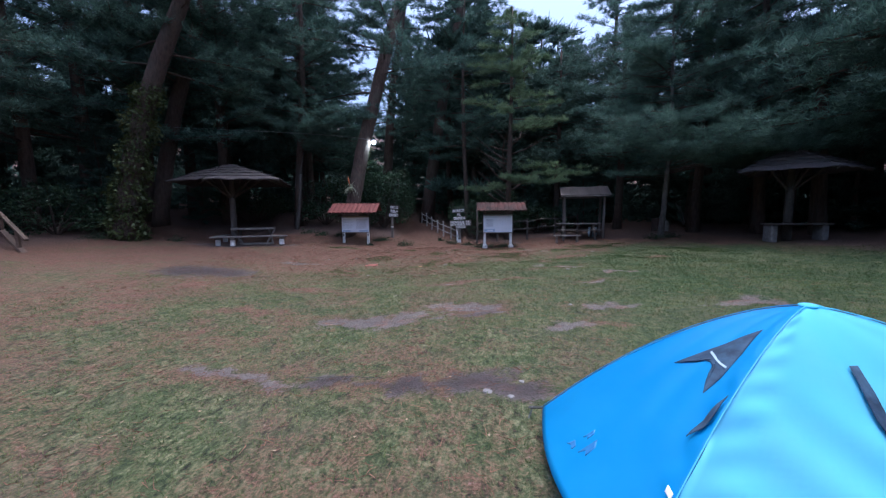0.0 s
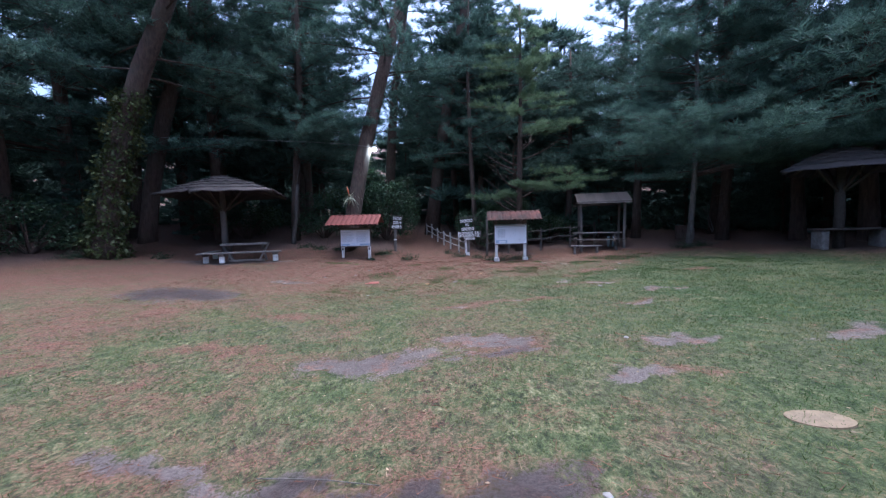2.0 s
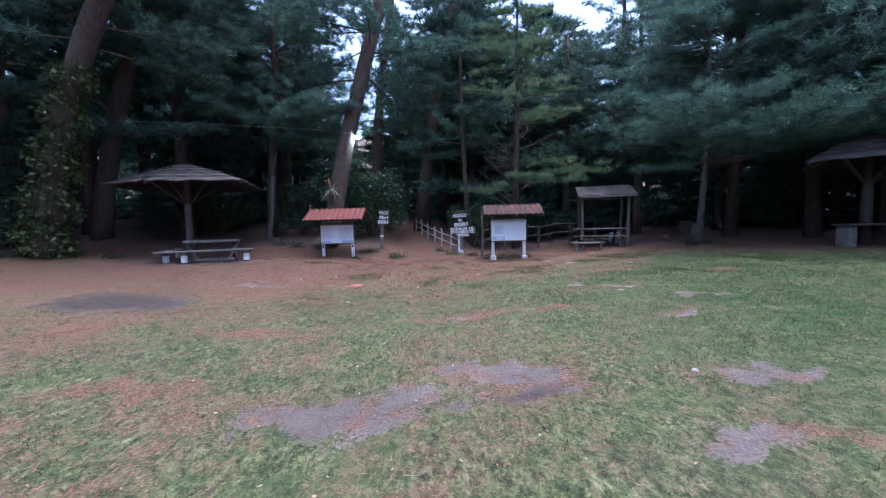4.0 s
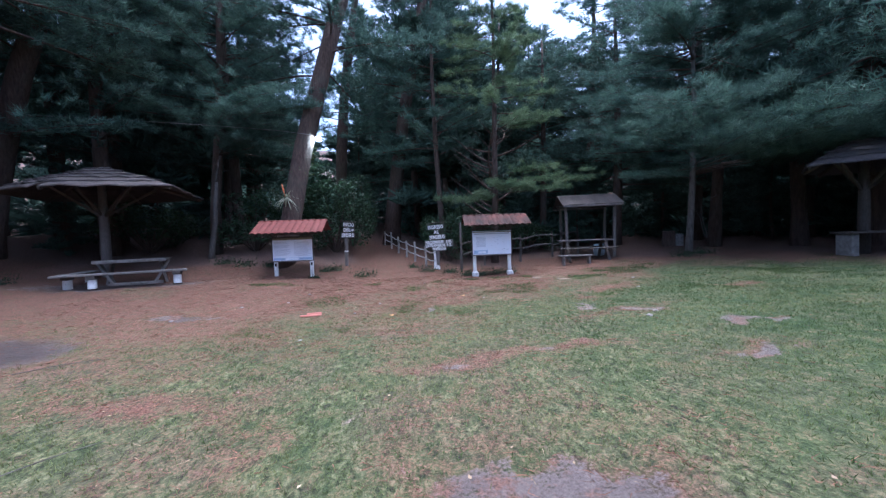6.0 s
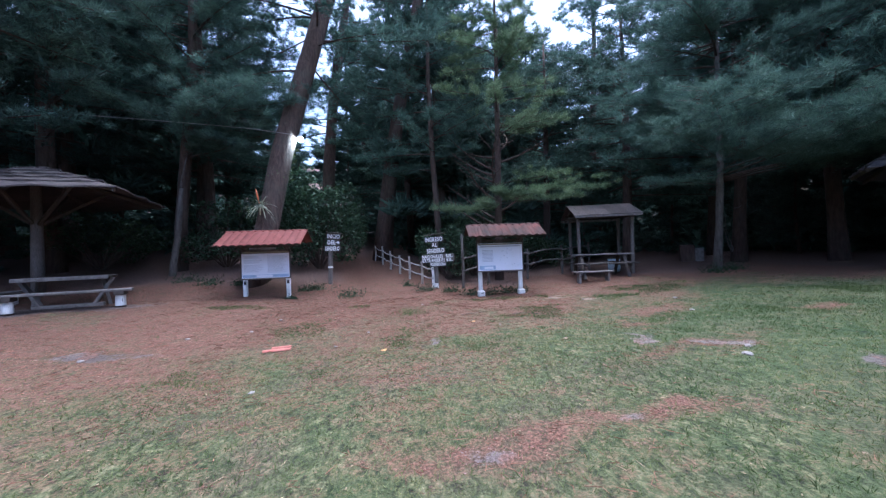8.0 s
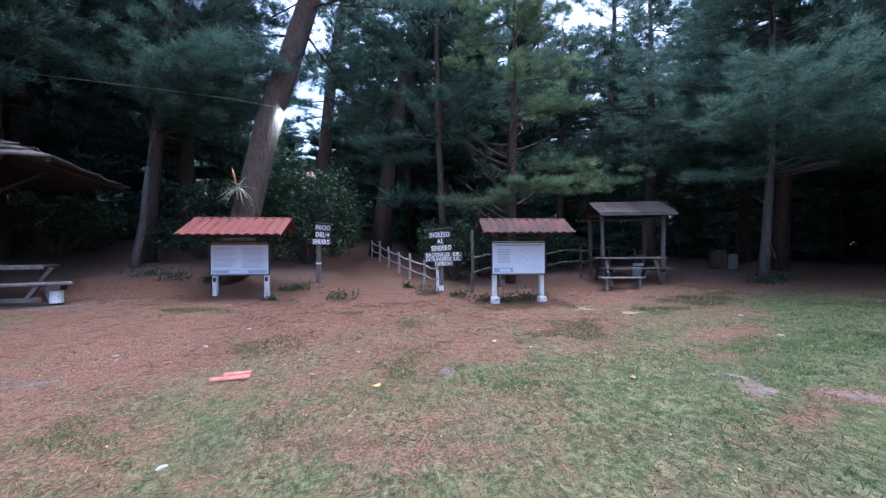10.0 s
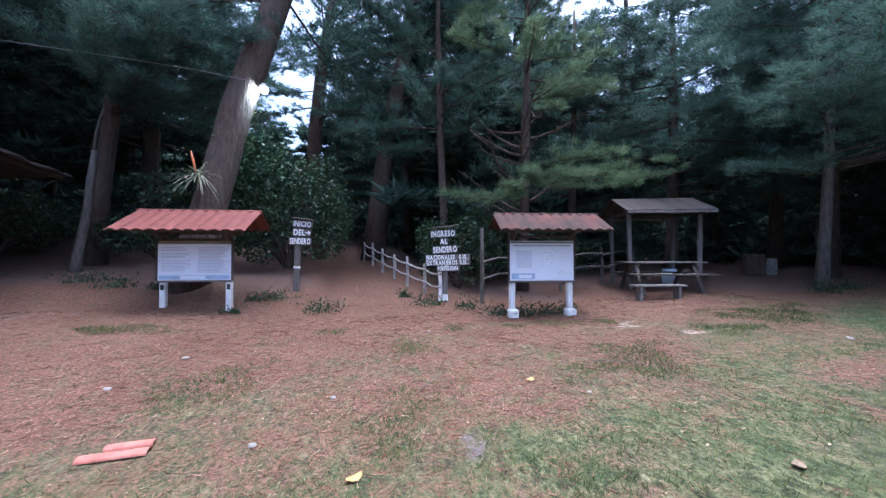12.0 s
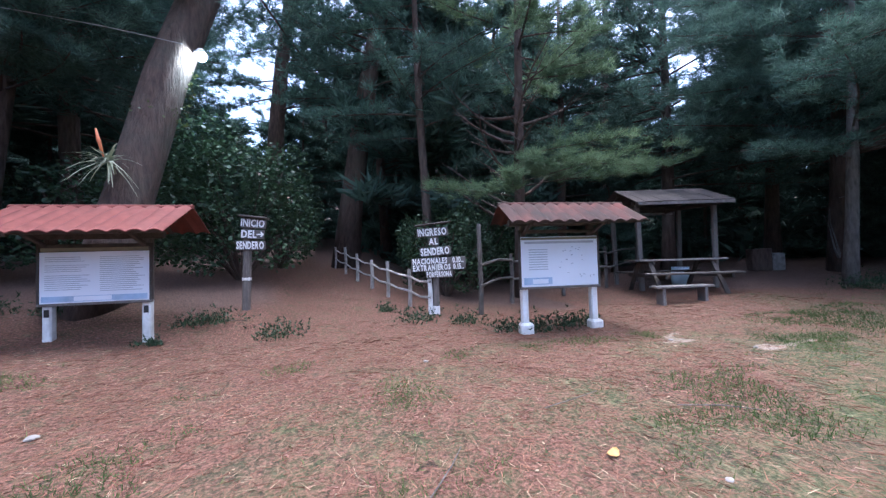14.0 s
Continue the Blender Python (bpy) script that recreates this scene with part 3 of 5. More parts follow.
# ---------------------------------------------------------------- information boards with sheet roofs
def wavy_sheet(width, depth, drop, waves, thick=0.012):
    """A corrugated roof sheet: across x, falling towards -y."""
    bm = bmesh.new()
    nx, rows = waves * 6, 5
    top, low = [], []
    for j in range(rows + 1):
        f = j / rows
        for lst, dz in ((top, 0), (low, -thick)):
            lst.append([bm.verts.new((width * (i / nx - 0.5), -depth * f, -drop * f - 0.02 * f * f + 0.032 * abs(math.sin(math.pi * waves * i / nx)) + dz)) for i in range(nx + 1)])
    for g, flip in ((top, 0), (low, 1)):
        for a, c in zip(g, g[1:]):
            for i in range(nx):
                q = (a[i], c[i], c[i + 1], a[i + 1])
                bm.faces.new(q[::-1] if flip else q)
    for i in range(nx):
        bm.faces.new((top[-1][i], low[-1][i], low[-1][i + 1], top[-1][i + 1]))
        bm.faces.new((top[0][i + 1], low[0][i + 1], low[0][i], top[0][i]))
    for j in range(rows):
        bm.faces.new((top[j][0], low[j][0], low[j + 1][0], top[j + 1][0]))
        bm.faces.new((top[j + 1][-1], low[j + 1][-1], low[j][-1], top[j][-1]))
    return bm


def info_board(place, turn, width, low, high, label, roof_w, roof_low, roof_high, shift, feet, page, depth, sheet):
    """A printed panel between two posts under a small corrugated roof. Heights are above the foot."""
    t = thing("information_board", pose(*place, 0, 0, turn), label, "information board", "information boards beside the trail")
    for sx in (-1, 1):
        x = sx * (width / 2 - 0.06)
        post = part("post", boxed((0.10, 0.10, roof_high - 0.1 - low + 0.05), pose(x, 0.06, (low - 0.05 + roof_high - 0.1) / 2), 0.012), M_POST, t, "dark weathered wooden post")
        leg = part("leg", boxed((0.105, 0.105, low + 0.12), pose(x, 0.045, low / 2 - 0.06), 0.014), M_WHITE, t, "white-painted post foot")
        if feet == "blocks":
            part("base_block", boxed((0.2, 0.2, 0.3), pose(x + 0.01, 0.03, 0.02), 0.03), M_WHITE, leg, "white-painted concrete base")
        else:
            part("plate", boxed((0.06, 0.008, 0.10), pose(x + 0.005, -0.011, low - 0.13), 0.002), M_BLACK, leg, "small black square plate")
    panel = part("panel", boxed((width, 0.03, high - low), pose(0, -0.02, (low + high) / 2), 0.004), M_BOARD, t, "white printed panel")
    part("frame_rail", boxed((width + 0.06, 0.05, 0.035), pose(0, -0.02, low - 0.018), 0.006), M_POST, t)
    part("frame_rail", boxed((width + 0.06, 0.05, 0.05), pose(0, -0.02, high + 0.08), 0.006), M_DARKWOOD, t)
    for sx in (-1, 1):
        part("frame_stile", boxed((0.03, 0.05, high - low + 0.1), pose(sx * (width / 2 + 0.015), -0.02, (low + high) / 2 + 0.05), 0.006), M_DARKWOOD, t)
    front = -0.0375
    page(panel, width, low, high, front)
    # roof: front sheet, back sheet, rafters and purlins
    drop = roof_high - roof_low
    fr = part("roof_sheet", wavy_sheet(roof_w, depth, drop, int(roof_w / 0.19)), sheet, t)
    fr.matrix_basis = pose(shift, 0.1, roof_high)
    bk = part("roof_sheet", wavy_sheet(roof_w, depth * 0.7, drop * 0.8, int(roof_w / 0.19)), sheet, t)
    bk.matrix_basis = pose(shift, 0.12, roof_high, 0, 0, 180)
    part("ridge_cap", tube(bmesh.new(), [(shift - roof_w / 2, 0.11, roof_high + 0.005), (shift + roof_w / 2, 0.11, roof_high + 0.005)], [0.035, 0.035], 8), sheet, t)
    for x in (-width / 2 + 0.06, width / 2 - 0.06):
        part("rafter", bar((x, 0.09, roof_high - 0.06), (x, 0.17 - depth, roof_low - 0.03), 0.07, 0.06), M_DARKWOOD, t)
        part("rafter", bar((x, 0.13, roof_high - 0.06), (x, 0.7, roof_low + 0.08), 0.07, 0.06), M_DARKWOOD, t)
        part("brace", bar((x, 0.03, roof_low - 0.17), (x, -0.36, roof_low + 0.0), 0.05, 0.05), M_DARKWOOD, t)
    for y in (0.2 - depth, -0.25, 0.06):
        z = roof_high - drop * (0.1 - y) / depth - 0.05
        part("purlin", boxed((roof_w - 0.12, 0.06, 0.05), pose(shift, y, z - 0.01), 0.006), M_DARKWOOD, t)
    part("crossbeam", boxed((width + 0.35, 0.08, 0.10), pose(0, 0.0, high + 0.22), 0.01), M_DARKWOOD, t)
    return t


def strip(w, h, x, y, z):
    return boxed((w, 0.003, h), pose(x, y, z), 0)


def text_page(panel, w, low, high, y):
    part("printed_banner", strip(w * 0.98, 0.07, 0, y, high + 0.045), M_BROWNINK, panel, "olive header strip")
    rng = random.Random(4)
    for col in (-0.24, 0.25):
        z = high - 0.07
        while z > low + 0.14:
            if rng.random() < 0.9:
                ln = w * rng.uniform(0.3, 0.42)
                part("printed_line", strip(ln, 0.009, w * col - (w * 0.42 - ln) / 2, y, z), M_INK, panel)
            z -= 0.027
    part("printed_footer", strip(w * 0.96, 0.075, 0, y + 0.001, low + 0.055), M_BLUEINK, panel, "pale blue footer strip")
    part("printed_label", strip(w * 0.34, 0.06, -0.03, y - 0.002, low + 0.055), M_BOARD, panel)


def map_page(panel, w, low, high, y):
    part("printed_banner", strip(w * 0.9, 0.035, 0, y, high - 0.09), M_INK, panel)
    part("printed_banner", strip(w * 0.99, 0.035, 0, y, high - 0.03), M_BROWNINK, panel)
    rng = random.Random(9)
    for k in range(9):
        part("printed_line", strip(w * 0.24, 0.014, -w * 0.28, y, high - 0.2 - 0.038 * k), M_INK, panel)
    for k in range(22):
        part("map_mark", strip(rng.uniform(0.012, 0.04), rng.uniform(0.01, 0.02), w * rng.uniform(-0.02, 0.44), y, rng.uniform(low + 0.09, high - 0.16)), M_INK, panel)
    part("printed_footer", strip(w * 0.36, 0.11, -w * 0.29, y + 0.001, low + 0.085), M_BLUEINK, panel, "pale blue printed corner")
    part("printed_label", strip(w * 0.2, 0.07, -w * 0.26, y - 0.002, low + 0.08), M_BOARD, panel)


info_board((-3.99, 16.75, on(-3.99, 16.75) - 0.03), -2.0, 1.27, 0.58, 1.26, "white printed information board on white posts under a red corrugated roof", 2.20, 1.49, 1.88, 0.02, "plates", text_page, 0.78, M_TILE)
info_board((2.52, 15.95, on(2.52, 15.95) - 0.02), -5.0, 1.27, 0.72, 1.49, "white map board on white posts under a rusty red corrugated roof", 2.12, 1.69, 2.01, 0.13, "blocks", map_page, 0.64, M_RUST)


# ---------------------------------------------------------------- plank signs
def glyph(ch, size, bold):
    cu = bpy.data.curves.new("letter", "FONT")
    cu.body, cu.size, cu.align_y, cu.extrude, cu.offset, cu.resolution_u = ch, size, "CENTER", 0.003, bold, 2
    ob = new("letter", cu)
    me = bpy.data.meshes.new_from_object(ob.evaluated_get(bpy.context.evaluated_depsgraph_get()))
    bpy.data.objects.remove(ob)
    me.materials.clear()
    me.materials.append(M_LETTER)
    return me


def lettering(text, size, z, y, parent, room, bold=0.006):
    """Painted letters side by side, centred, squeezed into the room there is."""
    size *= 1.18
    row, x = [], 0.0
    for ch in text:
        if ch == " ":
            x += size * 0.24
            continue
        me = glyph(ch, size, bold)
        xs = [v.co.x for v in me.vertices]
        row.append((me, x - min(xs)))
        x += max(xs) - min(xs) + size * 0.10
    squeeze = min(1.0, room / x)
    for me, at in row:
        ob = new("letter", me)
        ob.parent, ob.matrix_basis = parent, pose((at - x / 2) * squeeze, y, z, 90, 0, 0) @ Matrix.Diagonal((squeeze, 1, 1, 1))


def plank_sign(place, turn, lean, label, planks, post_h, paint, cap):
    t = thing("trail_sign", pose(*place, 0, lean, turn), label, "sign", "plank signs at the trail head")
    post = part("post", boxed((0.12, 0.11, post_h + 0.1), pose(0, 0.07, post_h / 2 - 0.05), 0.02), M_POST, t, "grey weathered post")
    for z0, z1 in paint:
        part("paint_band", boxed((0.126, 0.116, z1 - z0), pose(0, 0.07, (z0 + z1) / 2), 0.015), M_WHITE, post, "white paint band")
    for text, w, h, x, z, tilt, size in planks:
        p = part("plank", boxed((w, 0.03, h), Matrix.Identity(4), 0.008), M_SIGN, t)
        p.matrix_basis = pose(x, 0, z, 0, tilt, 0)
        rows = text.split("\n")
        for k, row in enumerate(rows):
            lettering(row, size, (len(rows) / 2 - 0.5 - k) * h / len(rows) - 0.004, -0.0165, p, w * 0.94)
    if cap:
        p = part("cap_board", boxed(cap[0], pose(*cap[1], 0, cap[2], 0), 0.008), M_DARKWOOD, t)
    return t


g = on(-2.43, 17.65)
arrow_sign = plank_sign((-2.43, 17.65, g), -6, 1.5, "dark plank sign reading inicio del sendero on a grey post", [
    ("INICIO", 0.42, 0.17, 0.12, 1.49, 4, 0.15), ("DEL   ", 0.38, 0.16, 0.11, 1.30, 2, 0.15), ("SENDERO", 0.48, 0.16, 0.08, 1.11, 0, 0.15)], 1.56, [(0.5, 0.57)], ((0.44, 0.24, 0.03), (0.12, 0.04, 1.60), 5))
arrow = bmesh.new()
box(arrow, (0.10, 0.006, 0.022), pose(0, 0, 0))
box(arrow, (0.06, 0.006, 0.022), pose(0.036, 0, 0.018, 0, 45, 0))
box(arrow, (0.06, 0.006, 0.022), pose(0.036, 0, -0.018, 0, -45, 0))
part("arrow", arrow, M_LETTER, arrow_sign, "white painted arrow").matrix_basis = pose(0.23, -0.019, 1.30)

g = on(0.9, 17.6)
plank_sign((0.9, 17.6, g), -6, 0.5, "dark plank sign listing trail entry prices on a grey post", [
    ("INGRESO", 0.60, 0.17, -0.06, 1.58, -4, 0.16), ("AL", 0.2, 0.14, -0.04, 1.40, -2, 0.14), ("SENDERO", 0.60, 0.17, -0.01, 1.21, -4, 0.16),
    ("NACIONALES    0.10..\nEXTRANJEROS  0.15..", 1.05, 0.25, 0.05, 0.97, -2, 0.125), ("PORPERSONA", 0.52, 0.14, 0.06, 0.775, -2, 0.12)], 1.68, [(0.0, 0.18)], ((0.7, 0.2, 0.025), (-0.05, 0.03, 1.74), -7))


# ---------------------------------------------------------------- rope rail along the trail
rail_posts = [(0.80, 17.7), (0.50, 18.35), (0.12, 19.2), (-0.2, 20.1), (-0.55, 21.2), (-0.9, 22.4), (-1.25, 23.6)]
fence = thing("trail_rail", Matrix.Identity(4), "low rustic rail of pale stakes and poles beside the trail", "fence")
for k, (x, y) in enumerate(rail_posts):
    z = on(x, y)
    h = 0.72 + 0.05 * ((k * 7) % 3)
    part("post", tube(bmesh.new(), [(x, y, z - 0.1), (x + 0.01, y, z + 0.4), (x - 0.01, y, z + h)], [0.045, 0.042, 0.038], 8, 0.2), M_FENCE if k else M_WHITE, fence, "pale painted stake")
for (x0, y0), (x1, y1) in zip(rail_posts, rail_posts[1:]):
    for up in (0.32, 0.62):
        mx, my = (x0 + x1) / 2, (y0 + y1) / 2
        part("rail", tube(bmesh.new(), [(x0, y0 - 0.04, on(x0, y0, up)), (mx, my - 0.04, on(mx, my, up - 0.04)), (x1, y1 - 0.04, on(x1, y1, up))], [0.026, 0.022, 0.024], 6), M_FENCE, fence)

back_rail = thing("pole_fence", Matrix.Identity(4), "rough pole fence of crooked branches behind the boards", "fence")
poles = [(1.75, 17.5), (2.9, 18.6), (4.6, 19.2), (6.2, 19.6), (7.6, 20.0)]
for x, y in poles:
    z = on(x, y)
    part("post", tube(bmesh.new(), [(x, y, z - 0.1), (x + 0.02, y, z + 0.7), (x, y, z + (1.75 if x < 2 else 1.15))], [0.05, 0.045, 0.04], 7, 0.2), M_PALE_BARK, back_rail)
for (x0, y0), (x1, y1) in zip(poles, poles[1:]):
    for up in (0.55, 0.95):
        part("rail", tube(bmesh.new(), [(x0, y0 - 0.05, on(x0, y0, up)), ((x0 + x1) / 2, (y0 + y1) / 2 - 0.05, on((x0 + x1) / 2, (y0 + y1) / 2, up + 0.07)), (x1, y1 - 0.05, on(x1, y1, up + 0.05))], [0.03, 0.026, 0.028], 6, 0.2), M_PALE_BARK, back_rail)


# ---------------------------------------------------------------- picnic furniture
def picnic_table(m, label, length=2.1, mat=M_WOOD, top=0.76, seat=0.45, gap=0.62):
    t = thing("picnic_table", m, label, "picnic table", "picnic tables")
    for k in range(4):
        part("top_plank", boxed((length, 0.17, 0.04), pose(0, -0.27 + 0.18 * k, top - 0.02), 0.006), M_DARKWOOD if k else M_WOOD, t)
    for sy in (-1, 1):
        for k in range(2):
            part("seat_plank", boxed((length, 0.13, 0.04), pose(0, sy * (gap + 0.07 + 0.14 * (k - 0.5)), seat - 0.02), 0.006), M_WOOD if (sy, k) == (-1, 0) else mat, t)
    for sx in (-1, 1):
        x = sx * (length / 2 - 0.3)
        for sy in (-1, 1):
            part("leg", bar((x, sy * 0.24, top - 0.05), (x, sy * (gap + 0.1), -0.06), 0.05, 0.10), M_DARKWOOD, t)
        part("seat_beam", boxed((0.05, 2 * gap + 0.34, 0.09), pose(x + 0.045, 0, seat - 0.085), 0.006), mat, t)
        part("top_beam", boxed((0.05, 0.7, 0.08), pose(x + 0.045, 0, top - 0.08), 0.006), mat, t)
    return t


def bench(m, label, length, height=0.36, mat=M_WOOD):
    t = thing("bench", m, label, "bench")
    part("seat", boxed((length, 0.27, 0.045), pose(0, 0, height), 0.008), mat, t)
    for sx in (-1, 1):
        part("leg", boxed((0.07, 0.22, height + 0.04), pose(sx * (length / 2 - 0.16), 0, height / 2 - 0.04), 0.01), mat, t)
    return t


def picnic_shelter(m):
    """Two slopes of boards over four posts; the front eave runs along y = 0."""
    t = thing("picnic_shelter", m, "small open wooden picnic shelter with a grey board roof", "shelter")
    for x in (-0.92, 0.95):
        for y, h in ((0.42, 2.3), (1.9, 2.3)):
            part("post", boxed((0.11, 0.09, h + 0.2), pose(x + 0.03 * y, y, h / 2 - 0.1, 0, 1.2 * x, 0), 0.012), M_POST, t, "pale weathered post")
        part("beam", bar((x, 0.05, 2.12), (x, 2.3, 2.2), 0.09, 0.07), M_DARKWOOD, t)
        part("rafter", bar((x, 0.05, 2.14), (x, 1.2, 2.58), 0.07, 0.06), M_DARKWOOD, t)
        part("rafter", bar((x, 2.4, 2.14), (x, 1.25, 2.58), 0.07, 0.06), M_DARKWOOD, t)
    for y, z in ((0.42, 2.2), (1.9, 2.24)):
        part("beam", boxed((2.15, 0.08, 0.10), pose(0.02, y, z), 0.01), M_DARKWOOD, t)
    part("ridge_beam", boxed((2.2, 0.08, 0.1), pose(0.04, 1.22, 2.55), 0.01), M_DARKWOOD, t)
    rng = random.Random(14)
    for sgn in (-1, 1):
        for k in range(11):
            f = k / 10 - 0.5
            low, high = (-1.0 + 2.1 * (f + 0.5), 0.02 if sgn < 0 else 2.45, 2.18 + rng.uniform(-0.012, 0.012)), (-1.0 + 2.1 * (f + 0.5), 1.22 + 0.015 * sgn, 2.66)
            part("roof_board", bar(low, high, 0.022, 0.25, 0.003), M_SHINGLE, t)
        part("fascia", boxed((2.3, 0.025, 0.07), pose(0.05, 0.015 if sgn < 0 else 2.47, 2.13), 0.004), M_WOOD, t, "pale edge board")
    return t


g = on(6.9, 18.0)
picnic_shelter(pose(7.14, 17.88, on(7.1, 18.2), 0, 0, -15))
picnic_table(pose(6.85, 17.98, g, 0, 0, -14), "dark weathered wooden picnic table under the small shelter", 2.05, M_DARKWOOD, 0.8, 0.5)
bench(pose(5.98, 17.0, on(5.98, 17.0), 0, 0, -8), "low weathered plank bench in front of the picnic table", 1.25, 0.33, M_WOOD)


def umbrella_shelter(m, corners, label, timber, roof):
    """A post with braces and a pyramid roof of overlapping plank courses."""
    t = thing("umbrella_shelter", m, label, "shelter", "plank-roofed umbrella shelters")
    apex, eave = 3.52, 2.60
    part("post", tube(bmesh.new(), [(0, 0, -0.2), (0.01, 0, 1.6), (0, 0, apex - 0.1)], [0.15, 0.13, 0.10], 10, 0.12), timber, t, "thick round wooden post", smooth=True)
    n = len(corners)
    courses = 6
    for k in range(n):
        a, c = Vector((*corners[k], 0)), Vector((*corners[(k + 1) % n], 0))
        for j in range(courses):
            f0, f1 = 1 - j / courses, 1 - (j + 1.25) / courses
            f1 = max(0.02, f1)
            bm = bmesh.new()
            z0 = eave + (apex - eave) * (1 - f0) ** 0.9 + 0.05
            z1 = eave + (apex - eave) * (1 - f1) ** 0.9
            rows = []
            for s in np.linspace(0, 1, 7):
                p = a.lerp(c, s)
                wob = 0.02 * math.sin(s * 17 + j * 2.1 + k)
                rows.append((bm.verts.new((p.x * f0 * (1 + wob), p.y * f0 * (1 + wob), z0 + wob)), bm.verts.new((p.x * f1, p.y * f1, z1)),
                             bm.verts.new((p.x * f0 * (1 + wob), p.y * f0 * (1 + wob), z0 + wob - 0.035)), bm.verts.new((p.x * f1, p.y * f1, z1 - 0.035))))
            for r, q in zip(rows, rows[1:]):
                bm.faces.new((r[0], q[0], q[1], r[1]))
                bm.faces.new((r[2], r[3], q[3], q[2]))
                bm.faces.new((r[0], r[2], q[2], q[0]))
            for r, fl in ((rows[0], 0), (rows[-1], 1)):
                q = (r[0], r[1], r[3], r[2])
                bm.faces.new(q if fl else q[::-1])
            part("roof_course", bm, roof, t)
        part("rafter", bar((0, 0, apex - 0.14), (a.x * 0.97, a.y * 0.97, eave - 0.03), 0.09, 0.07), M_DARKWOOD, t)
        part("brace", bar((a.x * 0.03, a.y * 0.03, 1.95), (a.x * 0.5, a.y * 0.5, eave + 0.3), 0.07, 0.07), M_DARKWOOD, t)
    return t


LEFT = (-9.9, 17.2)
hexa = [(2.9, -1.6), (1.9, 1.85), (-0.6, 2.6), (-2.6, 1.2), (-2.0, -1.2), (0.0, -2.0)]
hexa = [(1.06 * p, 1.06 * q) for p, q in hexa]
g = on(LEFT[0], LEFT[1] - 1.0) + 0.12
umbrella_shelter(pose(*LEFT, g), hexa, "umbrella shelter with a layered plank roof on one thick post", M_POST, M_SHINGLE)
RIGHT = (12.9, 13.3)
g2 = on(*RIGHT)
# dark timber here puts the shade of the trees into the post's colour
umbrella_shelter(pose(*RIGHT, g2 - 0.12, 0, 0, 0), [(1.9, -1.0), (1.9, 1.0), (0.6, 1.6), (-0.8, 1.0), (-2.15, -0.2), (-0.2, -1.8)], "umbrella shelter with a bluish grey layered plank roof and a shade-darkened post", M_DARKWOOD, M_SLATE)


def log_table(m, label):
    """A dark plank table on splayed legs, and long benches carried on white-ended logs."""
    t = thing("log_picnic_table", m, label, "picnic table", "log picnic tables")
    for k in range(3):
        part("top_plank", boxed((1.75, 0.2, 0.05), pose(0.1, -0.75 + 0.21 * k, 0.74), 0.01), M_DARKWOOD, t)
    part("top_edge", boxed((1.72, 0.03, 0.09), pose(0.1, -0.87, 0.72), 0.008), M_WOOD, t, "pale edge board")
    for k, y in enumerate((-1.36, -1.2)):
        part("bench_plank", boxed((3.0 - 0.1 * k, 0.15, 0.06), pose(0.05, y, 0.40), 0.012), M_WOOD, t)
    part("bench_plank", boxed((0.34, 1.9, 0.06), pose(-1.25, -0.25, 0.405), 0.012), M_WOOD, t)
    for x, y in ((-0.62, -1.28), (1.3, -1.28), (-1.25, -0.95), (-1.25, 0.4)):
        log = part("log_stub", tube(bmesh.new(), [(x, y, -0.08), (x, y, 0.15), (x, y, 0.29)], [0.1, 0.105, 0.1], 12, 0.1), M_BARK, t, "short upright log", smooth=True)
        part("paint_band", tube(bmesh.new(), [(x, y - 0.004, 0.02), (x, y - 0.004, 0.27)], [0.106, 0.102], 14, 0.08), M_WHITE, log, "flaking white paint round the log")
        part("bearer", boxed((0.2, 0.3, 0.1), pose(x, y, 0.33), 0.01), M_DARKWOOD, t)
    for x, s in ((-0.5, -1), (0.75, 1)):
        part("leg", bar((x + 0.22 * s, -0.55, 0.7), (x - 0.2 * s, -0.6, -0.06), 0.07, 0.16), M_WOOD, t)
        part("leg", bar((x - 0.05 * s, -0.35, 0.7), (x + 0.1 * s, -0.3, -0.06), 0.07, 0.14), M_WOOD, t)
    part("foot_beam", boxed((1.3, 0.16, 0.12), pose(0.15, -0.6, 0.02), 0.015), M_WOOD, t)
    return t


log_table(pose(-8.75, 16.75, on(-8.6, 15.7), 0, 0, 19), "weathered plank table and benches on whitish log stubs")
slab = thing("slab_table", pose(RIGHT[0] + 0.1, RIGHT[1] + 0.1, on(RIGHT[0], RIGHT[1]), 0, 0, -12), "grey plank table on block legs in deep shade", "table")
# table planks darkened the same way, for the shade they stand in
for k in range(3):
    part("top_plank", boxed((1.9, 0.2, 0.06), pose(0, -0.62 + 0.21 * k, 0.62), 0.01), M_DARKWOOD, slab)
for x in (-0.78, 0.78):
    part("leg", boxed((0.2, 0.5, 0.68), pose(x, -0.4, 0.25), 0.03), M_CONCRETE, slab, "concrete block leg")


# ---------------------------------------------------------------- wooden ramp with rails
ramp_thing = thing("stair_rail", pose(-13.0, 11.05, on(-13, 11.05)), "sloping wooden stair rail of brown planks", "railing")
for x, y in ((0, 0), (-0.9, 0.35), (-1.8, 0.7), (-2.7, 1.05)):
    part("baluster", bar((x, y, -0.1 - 0.62 * x), (x, y, 0.62 - 0.62 * x), 0.09, 0.09), M_BROWNWOOD, ramp_thing)
part("hand_rail", bar((0.45, -0.17, 0.36), (-3.0, 1.16, 2.5), 0.07, 0.1), M_BROWNWOOD, ramp_thing)
part("lower_rail", bar((0.3, -0.1, -0.08), (-3.0, 1.16, 1.9), 0.07, 0.14), M_BROWNWOOD, ramp_thing)


